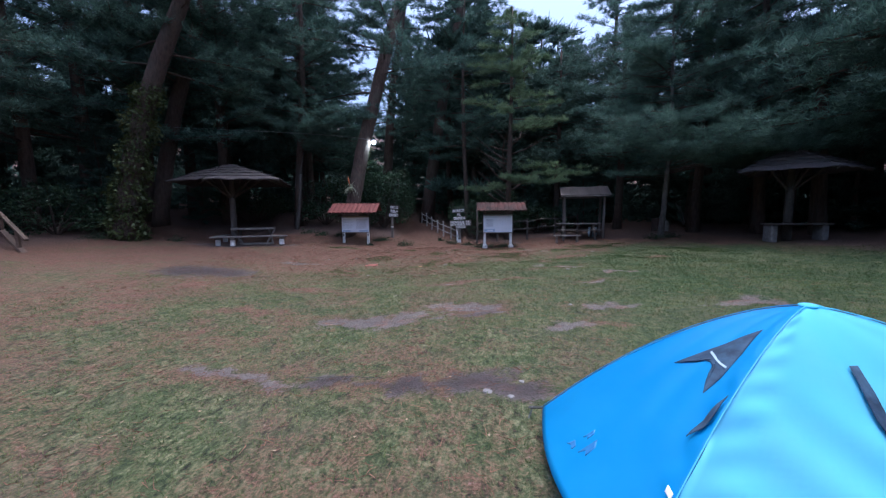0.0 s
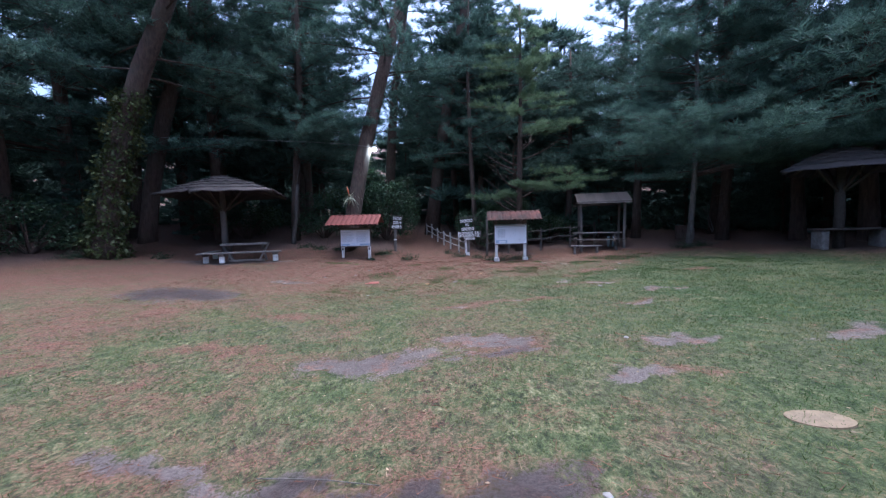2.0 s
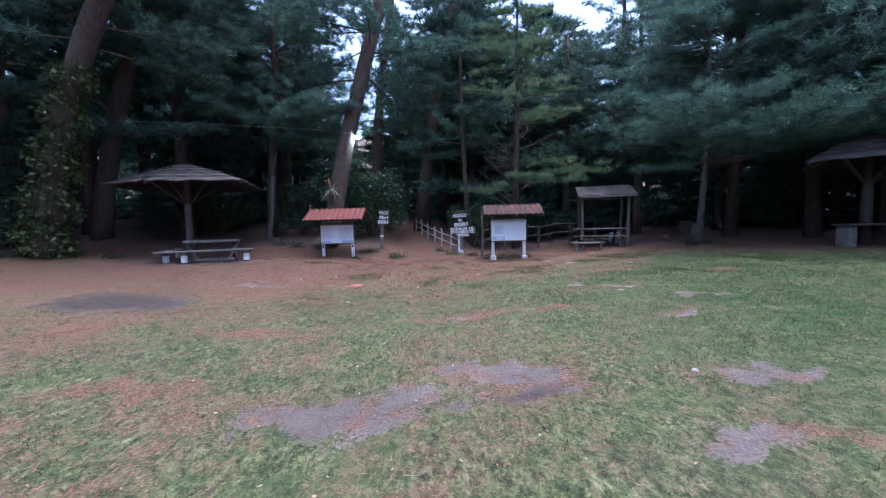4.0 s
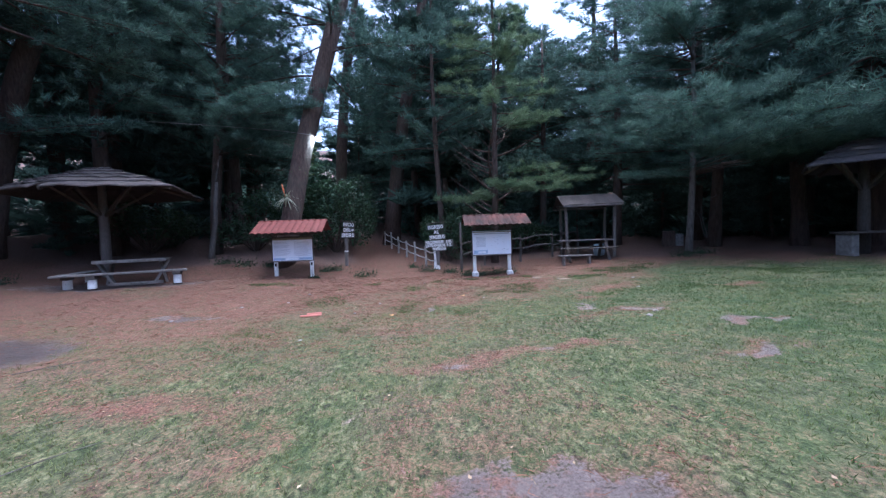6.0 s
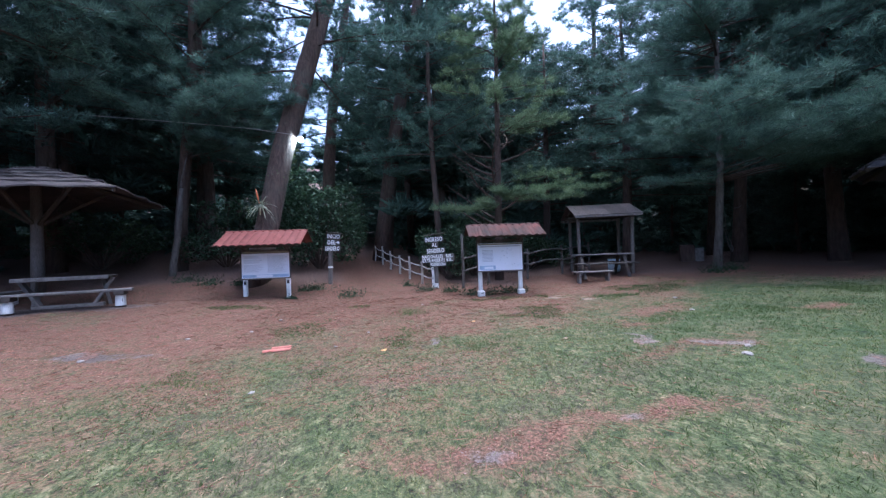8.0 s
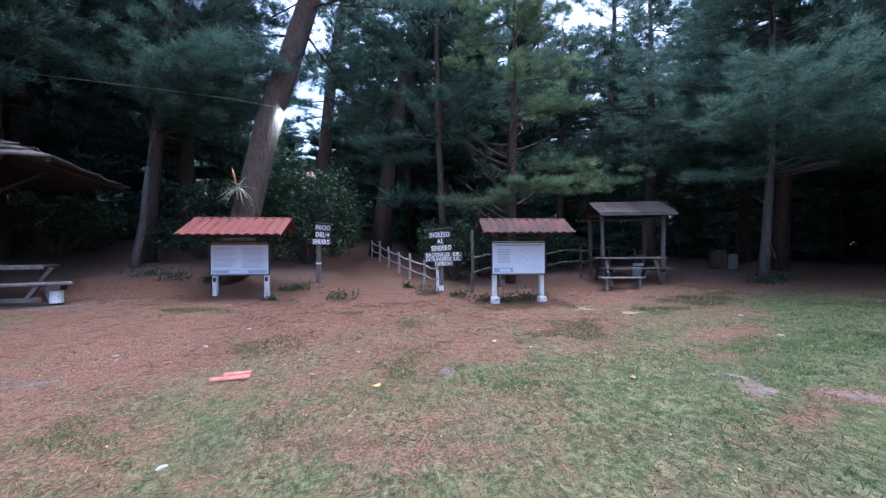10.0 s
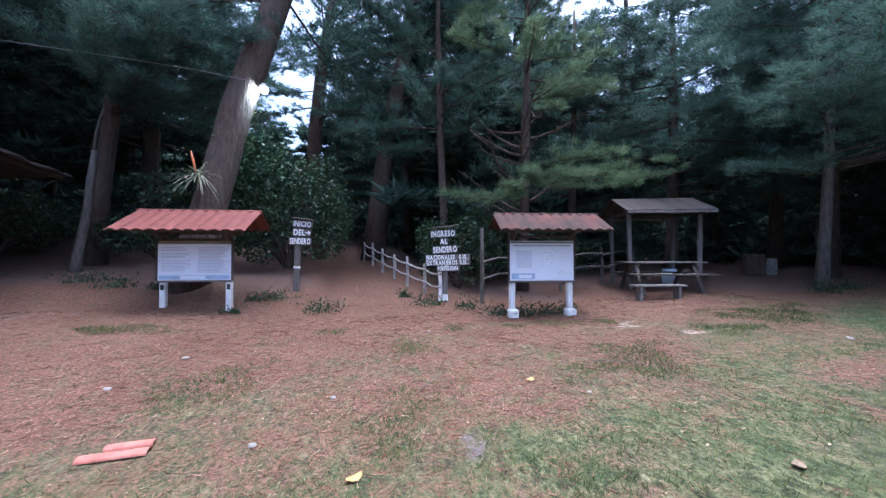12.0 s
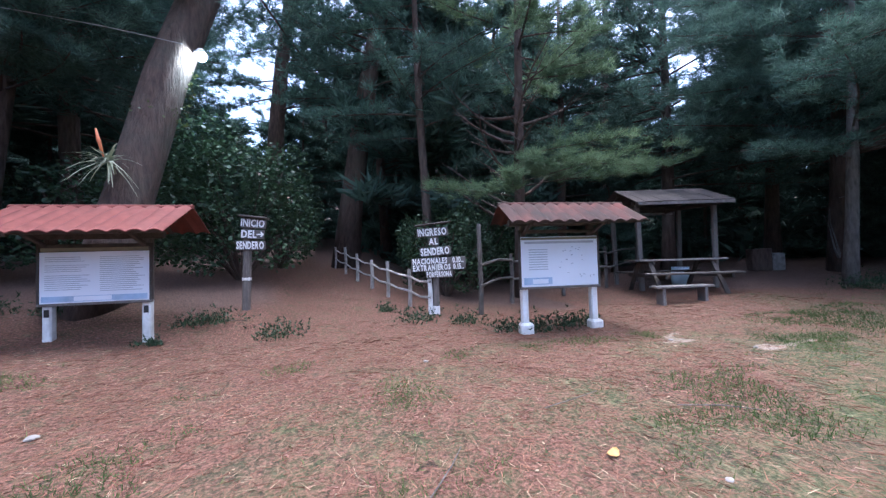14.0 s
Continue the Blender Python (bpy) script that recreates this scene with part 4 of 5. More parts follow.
# ---------------------------------------------------------------- tent
def tent():
    H = 1.0
    base = on(2.1, 2.0)
    t = thing("dome_tent", pose(2.15, 2.05, base), "bright blue dome tent with mesh vents on the lawn", "tent")
    corner = [Vector((-1.39, 0.66, 0)), Vector((-1.45, -0.78, 0)), Vector((1.45, -0.95, 0)), Vector((1.5, 0.75, 0))]

    def pole(k, s):
        c = corner[k % 4]
        z = H * (1 - (1 - s) ** 1.6)
        return Vector((c.x * (1 - s), c.y * (1 - s), z))

    def wall(k, u, s):
        a, c = pole(k, s), pole(k + 1, s)
        p = a.lerp(c, u)
        sag = 0.10 * math.sin(math.pi * u) * math.sin(math.pi * min(1, s * 1.05)) 
        mid = (corner[k % 4] + corner[(k + 1) % 4]).normalized()
        rip = 0.006 * math.sin(u * 23 + s * 9) * math.sin(s * math.pi)
        belly = 0.13 * math.sin(math.pi * u) * max(0.0, 1 - s * 1.6) ** 2
        fold = 0.011 * math.sin(9 * (u + 0.9 * s) * math.pi) * math.exp(-((s - 0.32) / 0.16) ** 2) if k % 4 == 1 else 0.0
        # short puckers where the cloth is gathered against the pole
        fold += 0.005 * math.sin(60 * s) * math.exp(-((u - (0.93 if k % 4 == 0 else 0.07)) / 0.05) ** 2) * min(1.0, 3 * s)
        return p + mid * (belly - sag * 0.15 + rip + fold) + Vector((0, 0, -sag * 0.25 + fold))

    for k in range(4):
        bm = bmesh.new()
        nu, ns = 48, 56
        grid = [[bm.verts.new(wall(k, i / nu, 0.02 + 0.98 * j / ns)) for i in range(nu + 1)] for j in range(ns + 1)]
        for j in range(ns):
            for i in range(nu):
                bm.faces.new((grid[j][i], grid[j][i + 1], grid[j + 1][i + 1], grid[j + 1][i]))
        bmesh.ops.remove_doubles(bm, verts=bm.verts, dist=0.0005)
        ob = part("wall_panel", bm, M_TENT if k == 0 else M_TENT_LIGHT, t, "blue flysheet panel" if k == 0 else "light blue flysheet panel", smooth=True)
        sol = ob.modifiers.new("cloth", "SOLIDIFY")
        sol.thickness = 0.004
    for k in range(4):
        pts = [pole(k, s) * 1.004 + Vector((0, 0, 0.004)) for s in np.linspace(0.01, 0.98, 24)]
        part("pole_sleeve", tube(bmesh.new(), pts, [0.003] * len(pts), 6), M_TENT if k == 0 else M_TENT_LIGHT, t, smooth=True)
    # peak cap
    bm = bmesh.new()
    bmesh.ops.create_uvsphere(bm, u_segments=12, v_segments=6, radius=0.03, matrix=pose(0, 0, H + 0.003) @ Matrix.Diagonal((1.6, 1.6, 0.5, 1)))
    part("peak_cap", bm, M_TENT_LIGHT, t, smooth=True)

    def flap(name, k, outline, mat, label, lift=0.012):
        """A shaped piece of cloth that lies on a wall; outline in the wall's own u and s."""
        bm = bmesh.new()
        mid = (corner[k % 4] + corner[(k + 1) % 4]).normalized()
        cu, cs = sum(p[0] for p in outline) / len(outline), sum(p[1] for p in outline) / len(outline)
        ring = []
        for i, (u, s) in enumerate(outline):
            u2, s2 = outline[(i + 1) % len(outline)]
            for f in (0, 0.25, 0.5, 0.75):
                ring.append((u + (u2 - u) * f, s + (s2 - s) * f))
        rows = []
        for f in (1.0, 0.75, 0.5, 0.25):
            rows.append([bm.verts.new(wall(k, cu + (u - cu) * f, cs + (s - cs) * f) + mid * lift + Vector((0, 0, lift))) for u, s in ring])
        for a, c in zip(rows, rows[1:]):
            for i in range(len(ring)):
                bm.faces.new((a[i], a[(i + 1) % len(ring)], c[(i + 1) % len(ring)], c[i]))
        bm.faces.new(rows[-1])
        ob = part(name, bm, mat, t, label, smooth=True)
        ob.modifiers.new("cloth", "SOLIDIFY").thickness = 0.004
        return ob

    flap("mesh_vent", 0, [(0.36, 0.485), (0.48, 0.545), (0.60, 0.555), (0.70, 0.54), (0.78, 0.455), (0.80, 0.52), (0.78, 0.63), (0.70, 0.76), (0.58, 0.70), (0.46, 0.60)], M_MESH, "dark blue mesh vent", 0.004)
    flap("vent_seam", 0, [(0.50, 0.583), (0.775, 0.556), (0.775, 0.563), (0.50, 0.591)], M_TENTSEAM, "pale seam tape across the vent", 0.008)
    flap("pocket_flap", 0, [(0.90, 0.33), (0.93, 0.41), (0.985, 0.485), (0.975, 0.42), (0.95, 0.37)], M_MESH, "dark triangular flap")
    flap("zip_strip", 1, [(0.40, 0.62), (0.44, 0.62), (0.445, 0.42), (0.415, 0.38)], M_MESH, "dark zip strip")
    for k in range(4):
        c = corner[k]
        part("peg", tube(bmesh.new(), [c * 1.05 + Vector((0, 0, -0.08)), c * 1.03 + Vector((0, 0, 0.02))], [0.006, 0.006], 6), M_WIRE, t)
        part("corner_strap", bar(c * 1.05 + Vector((0, 0, 0.012)), c * 0.97 + Vector((0, 0, 0.035)), 0.006, 0.035, 0), M_BLACK, t)
    flap("tag", 0, [(0.95, 0.205), (0.985, 0.2), (0.985, 0.215), (0.95, 0.22)], M_WHITE, "small white tag", 0.01)
    for cu, cs, w, hgt in ((0.46, 0.155, 0.03, 0.02), (0.53, 0.135, 0.045, 0.03), (0.44, 0.10, 0.05, 0.012)):
        flap("print", 0, [(cu - w / 2, cs - hgt), (cu, cs - hgt * 0.3), (cu + w / 2, cs - hgt * 0.6), (cu + w / 2, cs + hgt * 0.5), (cu - w * 0.2, cs + hgt)], M_TENTPRINT, "small dark blue printed mark", 0.002)
    return t


tent()


# ---------------------------------------------------------------- trees of the clearing's edge
def straight(height, lean=(0, 0), bend=0.15, seed=0, n=9):
    r = random.Random(seed)
    a, c = r.uniform(0, 6.3), r.uniform(0.5, 1.2)
    return [(lean[0] * h + bend * math.sin(h * 0.35 * c + a) - bend * math.sin(a), lean[1] * h + bend * math.cos(h * 0.3 * c + a) - bend * math.cos(a), h) for h in np.linspace(-0.3, height, n)]


def taper(r, n=9):
    return [r * (1.35 if k == 0 else 1) * (1 - 0.8 * (k / (n - 1)) ** 1.5) for k in range(n)]


def put_pine(x, y, height, r, base, count, reach, seed, label, lean=(0, 0), **kw):
    return pine("pine_tree", (x, y, on(x, y)), straight(height, lean, seed=seed), taper(r), label, base, count, reach, seed, **kw)


# the thick leaning pine that carries the lamp
lamp_path = [(-0.05, 0.5, -0.3), (0.03, 0.56, 0.5), (0.28, 0.85, 2.0), (0.66, 1.3, 4.4), (1.2, 1.9, 7.0), (1.85, 2.6, 10.0), (2.55, 3.4, 13.0), (3.2, 4.2, 17.0), (3.5, 4.6, 20.0)]
pine("pine_tree", (-4.6, 17.25, on(-4.6, 17.25)), lamp_path, [0.46, 0.38, 0.36, 0.345, 0.33, 0.3, 0.26, 0.2, 0.12], "thick leaning pine trunk that carries the lamp", 7.4, 46, 4.2, 11, dense=0.8)
# two tall pines beside the trail
put_pine(-0.95, 24.0, 22, 0.38, 5.5, 56, 4.2, 12, "tall straight pine beside the trail", lean=(0.16, 0), dense=0.7)
put_pine(-4.3, 27.9, 22, 0.36, 5.5, 58, 4.0, 13, "tall dark pine behind the shrubs", lean=(0.12, 0), dense=0.7)
# the bushy pine at the clearing's edge
bushy = put_pine(10.2, 16.6, 11.8, 0.115, 4.6, 76, 3.6, 14, "bushy pine with wide drooping boughs and a pale trunk", lean=(0.02, 0), dense=0.95, per=14, width=0.011, length=0.24, bark=M_PALE_BARK,
                 extra=[(2.9, -35, 5.0, 0.24), (3.0, -62, 4.6, 0.2), (3.2, 242, 3.6, 0.2), (2.8, 190, 2.6, 0.15), (3.5, 215, 4.0, 0.25), (3.3, -48, 5.2, 0.26), (3.05, -42, 4.6, 0.22), (2.95, -55, 5.0, 0.22), (3.6, -95, 4.2, 0.25), (3.1, -78, 4.4, 0.22), (3.9, 230, 4.4, 0.25)])
young = put_pine(3.6, 19.6, 12.0, 0.15, 5.4, 38, 2.8, 15, "young pine with bare lower twigs and soft boughs", lean=(0.0, 0), dense=0.8, per=15, width=0.012, length=0.22, mat=M_YOUNG,
         extra=[(2.9, -42, 3.0, 0.12), (3.0, -64, 2.3, 0.12), (2.6, 205, 2.6, 0.14), (2.7, 232, 2.2, 0.14), (3.4, -24, 3.8, 0.1), (3.1, -95, 2.0, 0.12), (3.7, -48, 2.6, 0.12), (3.2, 262, 1.8, 0.12)])
rng = random.Random(44)
for k in range(15):
    a, z0, out = rng.uniform(0, 2 * math.pi), 1.9 + 0.24 * k, rng.uniform(1.3, 2.4)
    up = rng.uniform(0.25, 0.75)
    line = [(out * q * math.cos(a + 0.25 * q * q), out * q * math.sin(a + 0.25 * q * q), z0 + out * up * q ** 1.4) for q in (0, 0.2, 0.45, 0.7, 0.88, 1.0)]
    bm = tube(bmesh.new(), line, [0.055, 0.047, 0.037, 0.026, 0.016, 0.007], 6, 0.1)
    for q in (2, 3, 4):
        p, s = Vector(line[q]), rng.choice((-1, 1))
        for w in (s, -s):
            e = Vector((math.cos(a + 0.75 * w), math.sin(a + 0.75 * w), up + 0.15)) * out * rng.uniform(0.18, 0.34)
            tube(bm, [p, p + e * 0.5 + Vector((0, 0, -0.03)), p + e], [0.017, 0.012, 0.006], 5)
    part("bare_limb", bm, M_BARK, young, "bare dark forked limb", smooth=True)
put_pine(1.6, 21.5, 14, 0.14, 4.2, 40, 3.0, 16, "slender pine behind the price sign", dense=0.62, per=10, width=0.016)
# pines at the side of the clearing
ivy_path = [(-0.1, 0, -0.3), (0.05, 0, 0.5), (0.25, 0, 1.6), (0.62, 0, 3.2), (1.15, 0, 5.0), (1.95, 0, 7.0), (2.9, 0, 9.0), (4.2, 0, 12.0), (5.6, 0, 16.0)]
pine("pine_tree", (-13.2, 15.0, on(-13.2, 15.0)), ivy_path, [0.5, 0.4, 0.36, 0.34, 0.33, 0.31, 0.28, 0.22, 0.1], "old leaning pine with its trunk wrapped in ivy", 6.5, 42, 4.6, 17, dense=0.8)
dark_path = [(0, 0, -0.3), (0.05, 0, 0.6), (0.35, 0, 2.2), (0.75, 0, 4.0), (1.3, 0, 6.0), (2.0, 0, 8.0), (2.8, 0, 10.2), (3.9, 0, 13.5), (5.0, 0, 17.0)]
pine("pine_tree", (-14.0, 18.0, on(-14.0, 18.0)), dark_path, [0.42, 0.34, 0.32, 0.31, 0.3, 0.27, 0.24, 0.18, 0.08], "dark leaning pine beside the umbrella shelter", 6.5, 38, 4.4, 18, dense=0.8)

put_pine(-8.0, 20.2, 17, 0.2, 3.9, 46, 4.0, 19, "dark pine behind the broken trunk", lean=(0.03, 0), dense=0.625, per=12, width=0.014,
         extra=[(4.2, -25, 4.2, 0.25), (4.6, -45, 4.4, 0.2), (5.2, -35, 4.8, 0.15), (4.4, -70, 3.6, 0.25), (5.0, -100, 3.6, 0.2), (5.6, -15, 4.6, 0.15), (4.0, -55, 3.2, 0.3), (5.4, -60, 4.6, 0.1)])
# a few shapes, repeated through the wood
stock = [
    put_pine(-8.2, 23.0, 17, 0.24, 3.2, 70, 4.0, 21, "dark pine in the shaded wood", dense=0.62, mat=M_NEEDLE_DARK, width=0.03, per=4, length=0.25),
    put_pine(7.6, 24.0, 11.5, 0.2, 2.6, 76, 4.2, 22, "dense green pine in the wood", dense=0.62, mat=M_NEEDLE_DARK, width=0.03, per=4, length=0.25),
    put_pine(14.5, 21.0, 16, 0.22, 2.8, 80, 4.6, 23, "dense bluish green pine at the edge", dense=0.62, width=0.03, per=4, length=0.25),
]
rng = random.Random(5)
spots = [(-11.5, 19.6, 0), (-14.6, 21.5, 0), (-9.0, 28.0, 2), (-17.5, 15.5, 2), (-9.2, 24.2, 0), (-15.0, 18.6, 2), (12.8, 18.2, 2), (-16.0, 9.0, 0), (-12.5, 21.5, 0), (-17.0, 17.5, 0), (-17.5, 12.0, 0), (-18.5, 23.0, 2), (-21, 8, 0), (-14.5, 27.0, 1), (-10.0, 29.0, 0), (1.5, 33.0, 1), (-0.8, 37.0, 1), (3.2, 30.5, 0), (0.8, 27.5, 2), (3.6, 28.0, 0), (10.8, 22.0, 1),
         (12.5, 27.0, 2), (18.5, 19.0, 1), (19.5, 14.0, 2), (18.0, 24.5, 0), (22.0, 9.5, 1), (9.0, 33.0, 0), (16.0, 33.0, 1), (23.0, 28.0, 2), (26.0, 18.0, 0), (-24.0, 15.0, 1), (-24.0, 28.0, 0), (0.0, 42.0, 2), (12.0, 43.0, 0),
         (15.4, 11.9, 2), (14.2, 16.0, 1), (22, 2, 2), (-20, 0, 1), (-16, -12, 0), (16, -12, 1), (0, -18, 2), (25, -6, 0), (-25, -8, 2)]
for x, y, k in spots:
    s = rng.uniform(0.92, 1.2)
    copy_thing(stock[k], pose(x, y, on(x, y), 0, 0, rng.uniform(0, 360)) @ Matrix.Diagonal((s, s, s * rng.uniform(0.95, 1.12), 1)))


# taller pines that wall the clearing in; the last three, mostly unseen, are added for shade
for x, y, turn in ((15.1, 10.3, 40), (15.2, 14.4, 160), (14.6, 7.4, 10), (13.6, 4.4, 75), (13.0, 1.2, 200)):
    copy_thing(stock[2], pose(x, y, on(x, y), 0, 0, turn) @ Matrix.Diagonal((1.05, 1.05, 1.5, 1)))
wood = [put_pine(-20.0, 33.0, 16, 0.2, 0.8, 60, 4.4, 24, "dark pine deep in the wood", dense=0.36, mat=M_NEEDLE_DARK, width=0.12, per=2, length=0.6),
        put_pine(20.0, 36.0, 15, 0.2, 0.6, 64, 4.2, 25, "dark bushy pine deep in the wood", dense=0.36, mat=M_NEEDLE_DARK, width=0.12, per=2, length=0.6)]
rng = random.Random(8)
deep = []
for k in range(400):
    a, r = rng.uniform(-2.2, 2.2), rng.uniform(21, 46)
    x, y = r * math.sin(a) * 0.95, 6 + r * math.cos(a)
    if abs(x + 0.07 * (y - 17)) < 2.0 and y < 40:
        continue
    if y > 12 and abs(x) < 19 and y < 26.5 or abs(x + 0.56 + 0.3 * (y - 11)) < 3.4:
        continue
    if all((x - u) ** 2 + (y - w) ** 2 > 17 for u, w in deep):
        deep.append((x, y))
deep = deep[:32] + [(2.5, 34.0), (5.2, 30.5), (7.0, 36.0), (4.0, 39.0), (-2.6, 34.0), (9.5, 29.5), (6.2, 26.6), (2.2, 25.6)]
for i, (x, y) in enumerate(deep):
    s = rng.uniform(0.8, 1.15)
    copy_thing(wood[i % 2], pose(x, y, on(x, y), 0, 0, rng.uniform(0, 360)) @ Matrix.Diagonal((s, s, s, 1)))


for x, y, s in ((-7.6, 34.0, 0.42), (-9.2, 38.0, 0.5), (-6.3, 30.5, 0.36), (-10.6, 42.0, 0.55), (-4.4, 33.0, 0.45), (-5.0, 25.0, 0.24), (-3.0, 30.0, 0.4)):
    copy_thing(wood[0], pose(x, y, on(x, y), 0, 0, 40 * x) @ Matrix.Diagonal((s * 1.3, s * 1.3, s, 1)))


# bare grey snag
snag = thing("snag", pose(-7.65, 19.1, on(-7.65, 19.1)), "bare pale broken trunk leaning in the shade", "tree trunk")
part("trunk", tube(bmesh.new(), [(-0.02, 0, -0.2), (0.02, 0, 0.4), (0.18, 0, 1.3), (0.24, 0.05, 2.3), (0.3, 0.05, 2.9)], [0.13, 0.10, 0.085, 0.075, 0.055], 9, 0.2), M_PALE_BARK, snag, smooth=True)
part("branch", tube(bmesh.new(), [(0.26, 0.05, 2.7), (0.36, 0.0, 3.3), (0.5, 0.0, 3.9)], [0.04, 0.03, 0.015], 6), M_PALE_BARK, snag, smooth=True)


# ---------------------------------------------------------------- shrubs
def leaf_mesh(org, size, rng, droop=0.3):
    n = len(org)
    d = rng.normal(0, 1, (n, 3))
    d[:, 2] = d[:, 2] * 0.5 - droop
    d /= np.linalg.norm(d, axis=1, keepdims=True)
    w = np.cross(d, rng.normal(0, 1, (n, 3)))
    w /= np.linalg.norm(w, axis=1, keepdims=True)
    ln = size * rng.uniform(0.6, 1.3, (n, 1))
    v = np.stack([org, org + d * ln * 0.5 + w * ln * 0.3, org + d * ln, org + d * ln * 0.5 - w * ln * 0.3], 1).reshape(-1, 3)
    return v, np.arange(4 * n).reshape(-1, 4)


def shrub(place, radii, count, seed, label, leaf=0.11, mat=None, lobes=14):
    rng = np.random.default_rng(seed)
    t = thing("shrub", Matrix.Translation(place), label, "shrub", "leafy shrubs")
    bm = bmesh.new()
    centres = []
    for k in range(lobes):
        a, h = rng.uniform(0, 6.28), rng.uniform(0.25, 1.0)
        q = math.sqrt(1 - (abs(h - 0.5) * 1.6) ** 2) if abs(h - 0.5) < 0.6 else 0.4
        c = np.array([radii[0] * 0.75 * q * math.cos(a), radii[1] * 0.75 * q * math.sin(a), radii[2] * h])
        centres.append(c)
        tube(bm, [(0, 0, -0.1), tuple(c * 0.5 + np.array([0, 0, 0.1])), tuple(c)], [0.04, 0.025, 0.01], 5)
    part("stemwork", bm, M_BARK, t)["kind"] = "stuff"
    per = count // lobes
    org = []
    for c in centres:
        v = rng.normal(0, 1, (per, 3))
        v /= np.linalg.norm(v, axis=1, keepdims=True)
        org.append(c + v * rng.uniform(0.45, 1.0, (per, 1)) ** 0.5 * np.array(radii) * np.array([0.42, 0.42, 0.24]))
    org = np.concatenate(org)
    org[:, 2] = np.maximum(org[:, 2], 0.03)
    v, f = leaf_mesh(org, leaf, rng)
    mesh_part("foliage", v, f, mat or M_LEAF, t)
    return t


shrub((-3.2, 20.2, on(-3.2, 20.2)), (1.6, 1.5, 3.0), 8000, 31, "tall leafy green shrub behind the trail sign", lobes=22)
shrub((-2.7, 22.2, on(-2.7, 22.2)), (1.1, 1.2, 2.6), 4000, 32, "dark leafy bush beside the trail", lobes=14)
shrub((1.6, 19.6, on(1.6, 19.6)), (1.1, 1.0, 2.3), 4500, 33, "dark bush behind the price sign", leaf=0.09)
shrub((3.0, 21.5, on(3.0, 21.5)), (1.6, 1.2, 2.6), 5000, 34, "dark undergrowth behind the map board", leaf=0.1)
shrub((-6.6, 20.6, on(-6.6, 20.6)), (1.6, 1.2, 2.2), 4500, 35, "dim undergrowth under the pines")
shrub((-10.5, 20.2, on(-10.5, 20.2)), (2.0, 1.4, 1.8), 4500, 36, "dim undergrowth behind the umbrella shelter")
shrub((-15.5, 14.5, on(-15.5, 14.5)), (1.8, 1.6, 1.9), 4000, 37, "dim bushes by the stair rail")
shrub((6.0, 22.5, on(6.0, 22.5)), (2.0, 1.2, 1.6), 4000, 38, "dim bushes behind the picnic shelter")

for k, (x, y, s) in enumerate([(17.5, 20.5, 0.5), (20.5, 12.5, 0.5), (22.0, 8.0, 0.6), (15.0, 24.0, 0.4), (11.0, 25.5, 0.35), (-19.0, 14.5, 0.5), (-17.5, 19.5, 0.45), (-14.0, 23.5, 0.4), (-10.0, 25.0, 0.35), (-6.0, 25.5, 0.3), (4.0, 26.0, 0.3), (7.5, 27.5, 0.35), (-20.0, 9.0, 0.5),
                               (18.5, 16.0, 0.45), (23.0, 14.0, 1.0), (25.0, 21.0, 1.0), (20.5, 22.5, 0.9), (27.0, 10.0, 1.0), (9.0, 22.8, 0.25), (16.0, 18.5, 0.3), (22.0, 18.0, 0.8), (24.5, 24.0, 0.8), (21.0, 27.0, 0.7), (28.0, 16.0, 0.9), (17.5, 28.0, 0.6), (14.0, 30.0, 0.6), (29.0, 24.0, 0.9), (-24.0, 20.0, 0.8), (-22.0, 12.0, 0.7), (-12.5, 19.0, 0.22), (-15.5, 16.5, 0.28)]):
    copy_thing(wood[k % 2], pose(x, y, on(x, y), 0, 0, 73 * k) @ Matrix.Diagonal((s, s, s, 1)))

# far woods that close the view on the rising slopes
rng = np.random.default_rng(77)
org, way = [], []
for k in range(120):
    a = rng.uniform(-math.pi, math.pi)
    r = rng.uniform(44, 75)
    x, y = r * math.sin(a), 8 + r * math.cos(a)
    h = rng.uniform(11, 17)
    if y > 20 and abs(x + 0.56 + 0.31 * (y - 11)) < 2.5:
        continue
    z0 = on(x, y)
    m = 260
    f = rng.uniform(0, 1, m) ** 0.7
    az = rng.uniform(0, 6.28, m)
    rr = (1 - f) * 3.4 * rng.uniform(0.3, 1, m) + 0.3
    org.append(np.stack([x + rr * np.cos(az), y + rr * np.sin(az), z0 + 0.3 + f * h], -1))
    way.append(np.stack([np.cos(az), np.sin(az), 0.1 + 0 * az], -1))
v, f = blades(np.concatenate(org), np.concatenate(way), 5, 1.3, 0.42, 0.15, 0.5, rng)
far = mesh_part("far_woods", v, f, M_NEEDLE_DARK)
tagged(far, "dark pine woods on the slopes round the clearing", "woods", kind="stuff")

rng = np.random.default_rng(78)
org, way = [], []
for k in range(620):
    a = rng.uniform(-2.3, 2.3)
    r = rng.uniform(23, 46)
    x, y = r * math.sin(a), 5 + r * math.cos(a)
    if abs(x + 0.28 + 0.17 * (y - 18)) < 1.6 and y < 34:
        continue
    m = 46
    az, rr = rng.uniform(0, 6.28, m), rng.uniform(0, 1.5, m)
    org.append(np.stack([x + rr * np.cos(az), y + rr * np.sin(az), on(x, y) + rng.uniform(0, 1, m) ** 1.4 * rng.uniform(1.2, 2.6)], -1))
    way.append(np.stack([np.cos(az), np.sin(az), 0.3 + 0 * az], -1))
v, f = blades(np.concatenate(org), np.concatenate(way), 2, 0.7, 0.26, 0.1, 0.5, rng)
